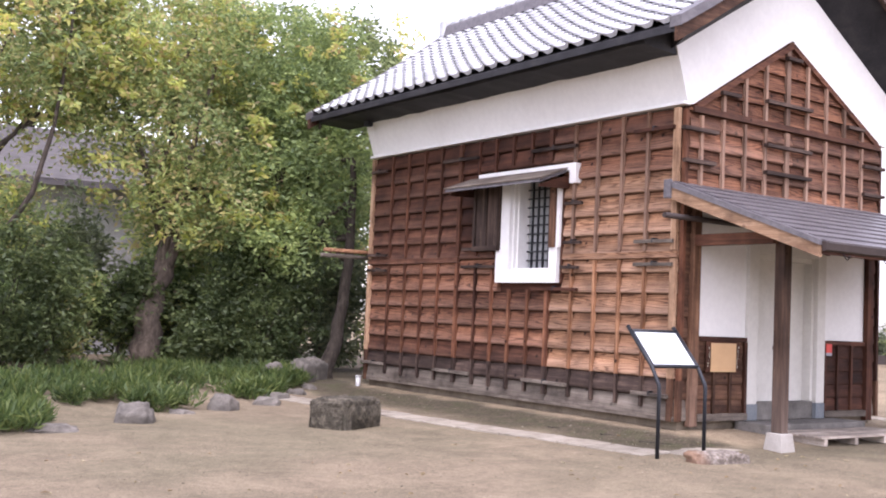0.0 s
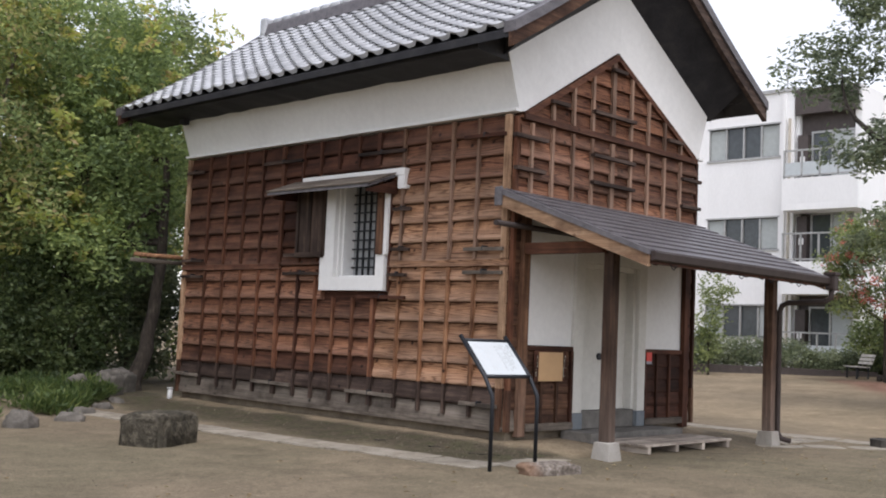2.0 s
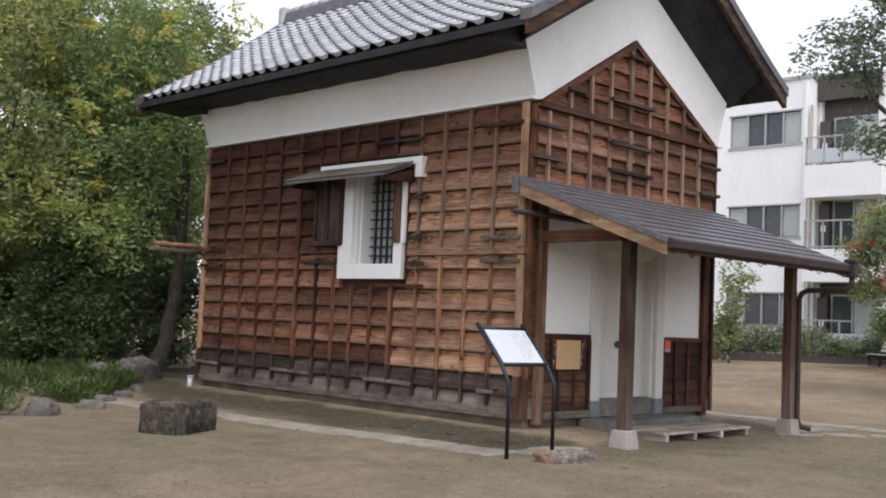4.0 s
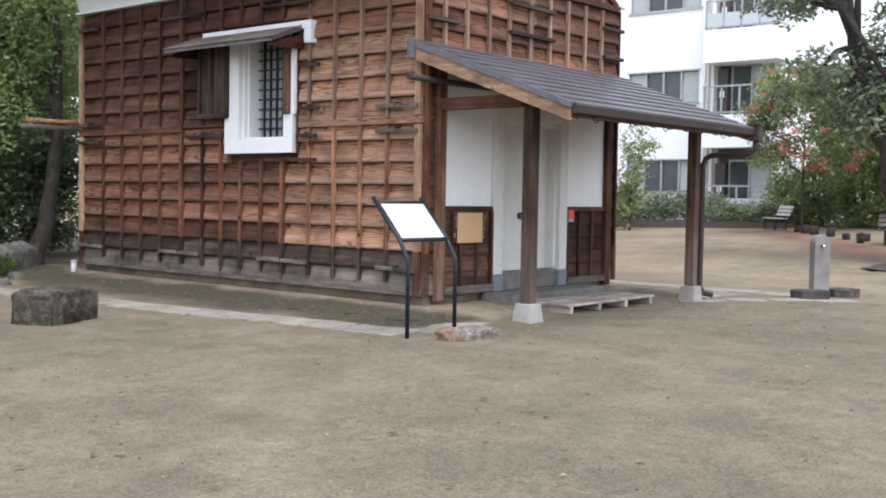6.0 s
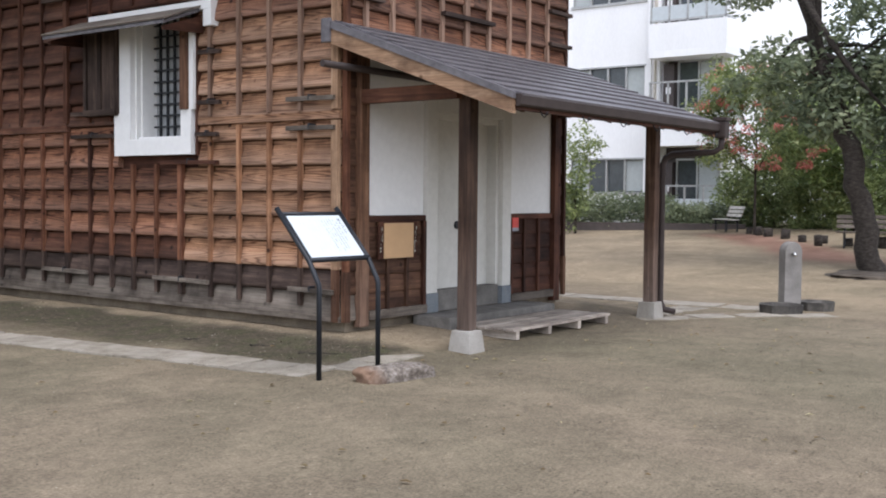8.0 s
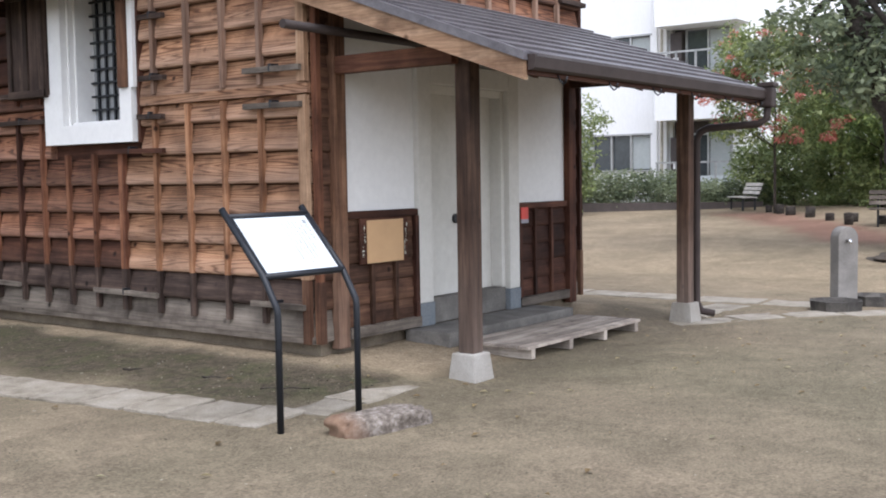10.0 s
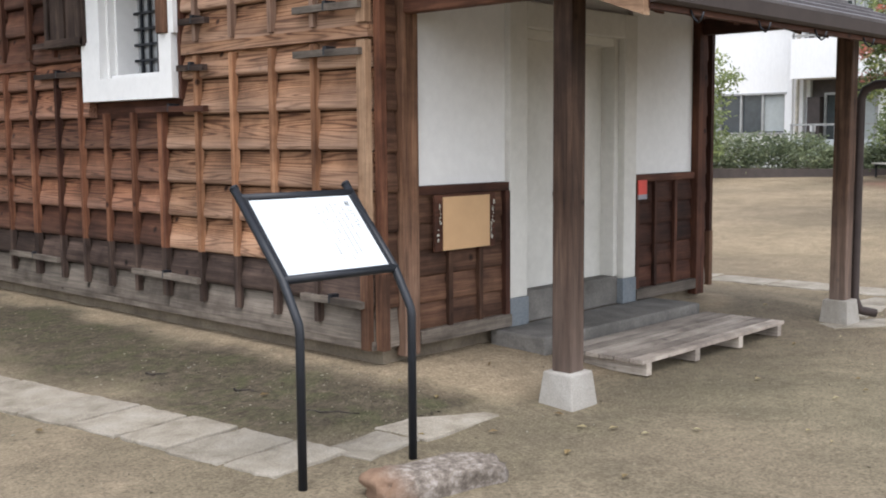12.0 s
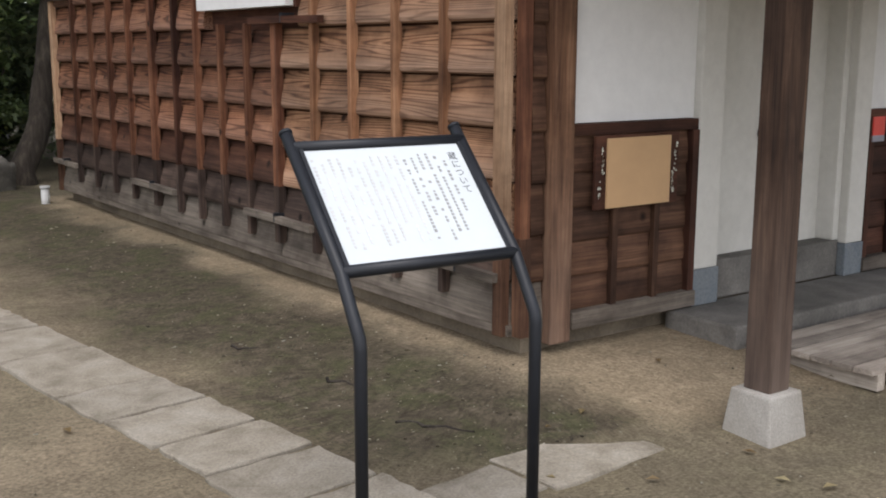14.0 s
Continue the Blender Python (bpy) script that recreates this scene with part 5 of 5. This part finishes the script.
def far_window(y0, y1, z0, z1, panes=4):
    w = part("window", block(0.1, 0.16, y0, y1, z0, z1), GLASSY, apartment, "aluminium window with pale curtains")
    bm = bmesh.new()
    box(bm, -0.04, 0.1, y0 - 0.05, y1 + 0.05, z0 - 0.07, z0)
    box(bm, -0.02, 0.1, y0 - 0.05, y1 + 0.05, z1, z1 + 0.05)
    for k in range(panes + 1):
        y = y0 + (y1 - y0) * k / panes
        box(bm, 0.02, 0.1, y - 0.03, y + 0.03, z0, z1)
    part("frame", bm, ALU, w)
    for k in range(panes):
        if k in (0, panes - 1):
            a, b = y0 + (y1 - y0) * (k + 0.05) / panes, y0 + (y1 - y0) * (k + 0.95) / panes
            part("curtain", block(0.09, 0.098, a, b, z0 + 0.03, z1 - 0.02), CURTAIN, w)


apartment.scale = (1.095, 1.095, 1.095)
AP = [(1.39, 2.4), (4.23, 5.25), (7.25, 8.3)]
slabs = []
zs = [-0.3] + [z for a in AP for z in a] + [9.3]
for k in range(0, len(zs), 2):
    slabs.append((0, 0.2, 8.0, 10.55, zs[k], zs[k + 1]))
slabs += [(0, 0.2, 7.5, 8.0, -0.3, 9.3), (0, 0.2, 10.55, 22, -0.3, 9.3), (0.2, 9, 21.8, 22, -0.3, 9.3), (0.2, 9, 5.4, 5.6, -0.3, 9.3), (0.2, 0.5, 7.4, 7.5, -0.3, 9.1)]
for w in slabs:
    part("wall", block(*w), WHITEWALL, apartment)
part("recess_wall", block(0.35, 0.5, 5.6, 7.4, -0.3, 9.1), BROWNPANEL, apartment)
part("roof", block(0.2, 9, 5.6, 21.8, 9.1, 9.3), WHITEWALL, apartment)
for z0, z1 in AP:
    far_window(8.0, 10.55, z0, z1)
part("cornice", block(-0.06, 0.2, 7.45, 22, 9.3, 9.42), ALU, apartment)
part("downpipe", block(-0.1, -0.002, 7.75, 7.87, -0.2, 9.2, 0.02), WHITEWALL, apartment)
part("downpipe", block(-0.13, -0.002, 7.6, 7.64, -0.2, 8.4), plain("pale_pipe", (0.55, 0.5, 0.42), 0.6), apartment)
part("top_panel", block(-0.05, 0.1, 5.45, 7.45, 8.5, 9.3), BROWNPANEL, apartment)
for k, z in enumerate((-0.2, 2.75, 5.35)):
    bal = part("balcony", block(-0.75, 0.35, 5.1, 7.5, z, z + 0.2), WHITEWALL, apartment, "white balcony with a glazed rail")
    if k:
        part("parapet", block(-0.75, -0.63, 5.1, 7.5, z + 0.2, z + 1.0), WHITEWALL, bal)
        part("parapet", block(-0.63, 0.0, 5.1, 5.2, z + 0.2, z + 1.0), WHITEWALL, bal)
    z2 = z + (1.0 if k else 0.9)
    rail = bmesh.new()
    for zz in (z2 + 0.05, z2 + 0.85):
        box(rail, -0.72, -0.66, 5.1, 7.5, zz, zz + 0.05)
        box(rail, -0.7, 0.0, 5.12, 5.17, zz, zz + 0.05)
    for i in range(5):
        box(rail, -0.72, -0.67, 5.12 + i * 0.58, 5.17 + i * 0.58, z2, z2 + 0.87)
    part("rail", rail, ALU, bal)
    if k != 1:
        part("rail_glass", block(-0.7, -0.685, 5.15, 7.45, z2 + 0.1, z2 + 0.5), plain("frosted_glass", (0.5, 0.54, 0.55), 0.3, wear=0.08), bal)
    w = part("balcony_window", block(0.28, 0.34, 5.65, 7.0, z + 0.2, z + 2.55), GLASSY, apartment, "wide balcony window with pale curtains")
    fr = bmesh.new()
    for y in (5.62, 6.3, 6.96):
        box(fr, 0.22, 0.28, y, y + 0.06, z + 0.2, z + 2.55)
    box(fr, 0.22, 0.28, 5.62, 7.02, z + 2.55, z + 2.61)
    part("frame", fr, ALU, w)
    part("curtain", block(0.24, 0.275, 5.7, 6.28, z + 0.25, z + 2.53), CURTAIN, w)
    part("meter_cupboard", block(0.05, 0.35, 7.06, 7.4, z + 0.2, z + 2.5), BROWNPANEL, apartment)
    part("vent", block(0.02, 0.05, 7.15, 7.3, z + 1.6, z + 1.8), WHITEWALL, apartment)

mast = bmesh.new()
tube([(2.7, 9.1, 9.3), (2.7, 9.1, 10.95)], 0.025, 6, mast)
tube([(2.7, 8.75, 10.85), (2.7, 9.95, 10.9)], 0.015, 6, mast)
for k in range(5):
    tube([(2.5, 8.85 + k * 0.25, 10.855 + 0.01 * k), (2.9, 8.85 + k * 0.25, 10.855 + 0.01 * k)], 0.01, 5, mast)
part("aerial", mast, ALU, apartment)
annex = thing("grey_roofed_house", (36.0, 3.0, 0.0), "grey-roofed neighbouring house with a pale roof rail", "house")
part("wall", block(0.4, 6.0, 0.0, 7.3, 0.0, 6.5), WHITEWALL, annex)
part("roof", prism([(0.0, 6.4), (3.2, 7.3), (6.4, 6.4), (6.4, 6.25), (3.2, 7.1), (0.0, 6.25)], 1, -0.4, 7.6), ALU, annex, "grey sheet roof")
for z in (7.15, 7.45):
    part("roof_rail", tube([(0.3, 0.0, z), (0.3, 7.4, z)], 0.04, 6), ALU, annex)
for k in range(5):
    part("rail_post", tube([(0.3, k * 1.85, 6.4), (0.3, k * 1.85, 7.45)], 0.035, 6), ALU, annex)

# Cherry tree by the fountain, crape myrtle and bench beyond.
tree("cherry_tree", (12.3, -1.75, 0.13), [(0, 0, 0), (-0.1, 0.25, 0.95), (0, 0.5, 2.3), (-0.1, 0.95, 3.4), (-0.2, 1.3, 4.6), (-0.2, 1.75, 6.4), (-0.2, 2.0, 8.0)], [(0.2, 0.5, 2.9, 1.2, 1.8, 0.9), (0, 1.6, 3.6, 1.0, 1.1, 0.8), (0.2, -1.1, 3.0, 1.5, 1.6, 1.3), (0.1, 0.0, 4.3, 1.4, 1.8, 1.0), (-0.2, 2.6, 5.5, 0.9, 1.2, 0.6), (-0.2, 3.0, 7.5, 1.1, 1.5, 1.1), (0.2, 1.0, 7.0, 1.3, 1.4, 1.1), (0.2, -1.0, 6.0, 1.5, 1.5, 1.5), (0, 1.8, 9.0, 1.5, 1.9, 0.9)], 360, 26000, 0.145, LEAFDARK, BARKDARK, "dark-leaved cherry tree with a leaning trunk", 120, 0.18, (0.22, 0.45), 0.35, 14)
shrub("crape_myrtle", (19.8, 3.4, 0.48), [(0, 1.2, 3.3, 0.9, 0.75, 0.9), (0, 0.3, 4.0, 1.0, 1.1, 0.8), (0, -0.7, 2.6, 1.0, 1.0, 1.0), (0, -0.6, 3.8, 0.9, 0.9, 0.9), (0.2, 0.9, 2.3, 0.8, 0.8, 0.6)], 260, 12000, 0.12, LEAFLIGHT, "crape myrtle with clusters of red blossom", 130, (0.16, 0.36), "tree", extra=(BLOSSOM, 75, 4200, 0.085, "blossom"))
rock("soil_mound", (12.1, -1.8, 0.1), (2.4, 1.7, 0.08), speckled("dark_garden_soil", (0.04, 0.03, 0.022), (0.075, 0.06, 0.045), (0.12, 0.098, 0.074), 3, 50, 0.95, 0.6), "low mound of dark soil round the cherry tree", 8, 20, "soil", 0.1)
for k, (x, y, h) in enumerate(((21.0, 1.2, 5.0), (23.5, 3.0, 4.5), (22.5, -5.0, 7.5), (24.0, -1.0, 6.5), (20.5, -3.0, 5.0), (26.5, -4.0, 7.5), (27.5, 0.5, 6.0), (25.0, -8.0, 8.0), (23.0, 0.3, 3.6), (21.5, -2.0, 3.4))):
    shrub("park_tree", (x, y, 0.25), [(0, 0, h * 0.7, 1.6, 1.8, h * 0.3), (0.3, 0.8, h * 0.5, 1.4, 1.4, h * 0.2)], 170, 7500, 0.15, LEAF, "leafy park tree behind the beds", 140 + k, (0.2, 0.5), "tree", group="trees of the far park")


for k, (x, y, h) in enumerate(((23.0, 4.9, 1.7), (22.7, 3.9, 1.9), (22.2, 2.8, 1.6), (21.5, 1.6, 1.5), (20.6, 0.2, 1.5), (19.8, -1.2, 1.6))):
    shrub("bank_shrub", (x, y, ground_z(x, y)), [(0, 0, h * 0.55, 0.8, 0.9, h * 0.5), (0.1, 0.3, h * 0.8, 0.5, 0.6, h * 0.3)], 80, 3600, 0.12, LEAFLIGHT, "loose light green shrub on the bank", 180 + k, (0.14, 0.34), group="shrubs on the bank")


def bench(at, turn, planks, label, seat=0.42):
    b = thing("park_bench", at, label, "bench", "benches in the park", turn=turn)
    b.scale = (0.85, 0.85, 0.85)
    for k in range(4):
        piece("seat_plank", (1.5, 0.1, 0.035), (0, -0.2 + k * 0.12, seat), planks, b)
    for k in range(3):
        piece("back_plank", (1.5, 0.03, 0.1), (0, 0.28 + k * 0.045, 0.56 + k * 0.125), planks, b, rot=(radians(-20), 0, 0))
    for x in (-0.55, 0.55):
        for y in (-0.18, 0.2):
            piece("leg", (0.05, 0.05, seat - 0.02), (x, y, seat / 2 - 0.01), IRON, b)
        piece("seat_bearer", (0.05, 0.46, 0.04), (x, 0.0, seat - 0.037), IRON, b)
        piece("back_support", (0.04, 0.04, 0.5), (x, 0.335, 0.62), IRON, b, rot=(radians(-20), 0, 0))


bench((21.4, 4.85, ground_z(21.4, 4.85) - 0.02), 220, BENCHPAINT, "slatted park bench with pale worn planks on dark supports")
bench((16.5, -0.4, ground_z(16.5, -0.4) - 0.01), 285, W["grey", 0], "weathered grey-brown slatted park bench behind the cherry tree")
for x, y in ((20.2, 3.7), (19.6, 3.2), (19.05, 2.75), (18.3, 2.05), (17.5, 1.35), (17.25, 0.8), (16.65, 0.7), (16.9, 0.1), (16.6, -0.7), (16.4, -1.4)):
    log = thing("log_stump", (x, y, ground_z(x, y)), "short dark log stump edging the reddish bed", "log", "logs edging the bed")
    tall, wide, tilt = 0.14 + 0.12 * rb.random(), 0.08 + 0.04 * rb.random(), 0.03 * rb.standard_normal()
    part("log", tube([(0, 0, -0.05), (tilt, 0, tall)], wide, 10), BARKDARK, log)
    part("cut_top", tube([(tilt, 0, tall), (tilt, 0, tall + 0.006)], wide * 0.93, 10), W["grey", 0], log)
bank_c = []
for _ in range(420):
    f = rb.random()
    back = 0.9 + 2.2 * rb.random()
    bank_c.append((22.6 - 5.0 * f + 0.85 * back, 5.2 - 8.0 * f - 0.5 * back + 0.8 * back, 0.6 + 0.8 * rb.random()))
bank_v, bank_f = leaves(bank_c, [0.3] * 420, 22000, 0.1, 304, -0.7)
tagged(raw("bank_plants", bank_v, bank_f, LEAFLIGHT), "loose light green plants on the bank behind the logs", "plants", kind="stuff")


# Pebbles and fallen leaves on the earth.
gp = rng_of(31)
ico = bmesh.new()
bmesh.ops.create_icosphere(ico, subdivisions=1, radius=1.0)
iv = np.array([v.co for v in ico.verts])
ifc = [[v.index for v in f.verts] for f in ico.faces]
ico.free()
pv, pf = [], []
for k in range(15000):
    near = k < 900
    x, y = (-1.25 + 1.1 * gp.random(), -0.9 + 7.5 * gp.random() ** 1.6) if near else (-9 + 15 * gp.random(), -8 + 10 * gp.random())
    if not near and 0 < x < 4.2 and y > -0.2:
        continue
    r = (0.003 + 0.009 * gp.random() ** 4) * (0.8 if near else 0.55)
    shape = iv * (1 + 0.25 * gp.standard_normal(iv.shape)) * (r * (1 + gp.random()), r, r * 0.6)
    a = gp.random() * 3.14
    turn = np.array([[math.cos(a), -math.sin(a), 0], [math.sin(a), math.cos(a), 0], [0, 0, 1]])
    base_i = len(pv)
    pv += (shape @ turn.T + (x, y, ground_z(x, y) + r * 0.2)).tolist()
    pf += [[i + base_i for i in f] for f in ifc]
tagged(raw("pebbles", pv, pf, leafy("mixed_grit", (0.07, 0.06, 0.05), (0.14, 0.12, 0.095), (0.22, 0.2, 0.165), (0.36, 0.34, 0.3), rough=0.9)), "small pebbles and grit strewn over the earth", "pebbles", kind="stuff")
lv, lf = [], []
for k in range(220):
    x, y = -8 + 13 * gp.random(), -6.5 + 7 * gp.random()
    if x > -0.2 and y > -0.2:
        continue
    a, ln = gp.random() * 6.28, 0.03 + 0.05 * gp.random()
    dx, dy, z = math.cos(a) * ln, math.sin(a) * ln, ground_z(x, y) + 0.012
    i = len(lv)
    lv += [(x, y, z), (x + dx * 0.5 - dy * 0.25, y + dy * 0.5 + dx * 0.25, z + 0.012), (x + dx, y + dy, z + 0.004), (x + dx * 0.5 + dy * 0.25, y + dy * 0.5 - dx * 0.25, z + 0.01)]
    lf.append((i, i + 1, i + 2, i + 3))
tagged(raw("fallen_leaves", lv, lf, leafy("dry_fallen_leaves", (0.17, 0.12, 0.07), (0.24, 0.17, 0.09), (0.32, 0.26, 0.15), (0.42, 0.38, 0.26))), "scattered dry fallen leaves on the earth", "leaves", kind="stuff")
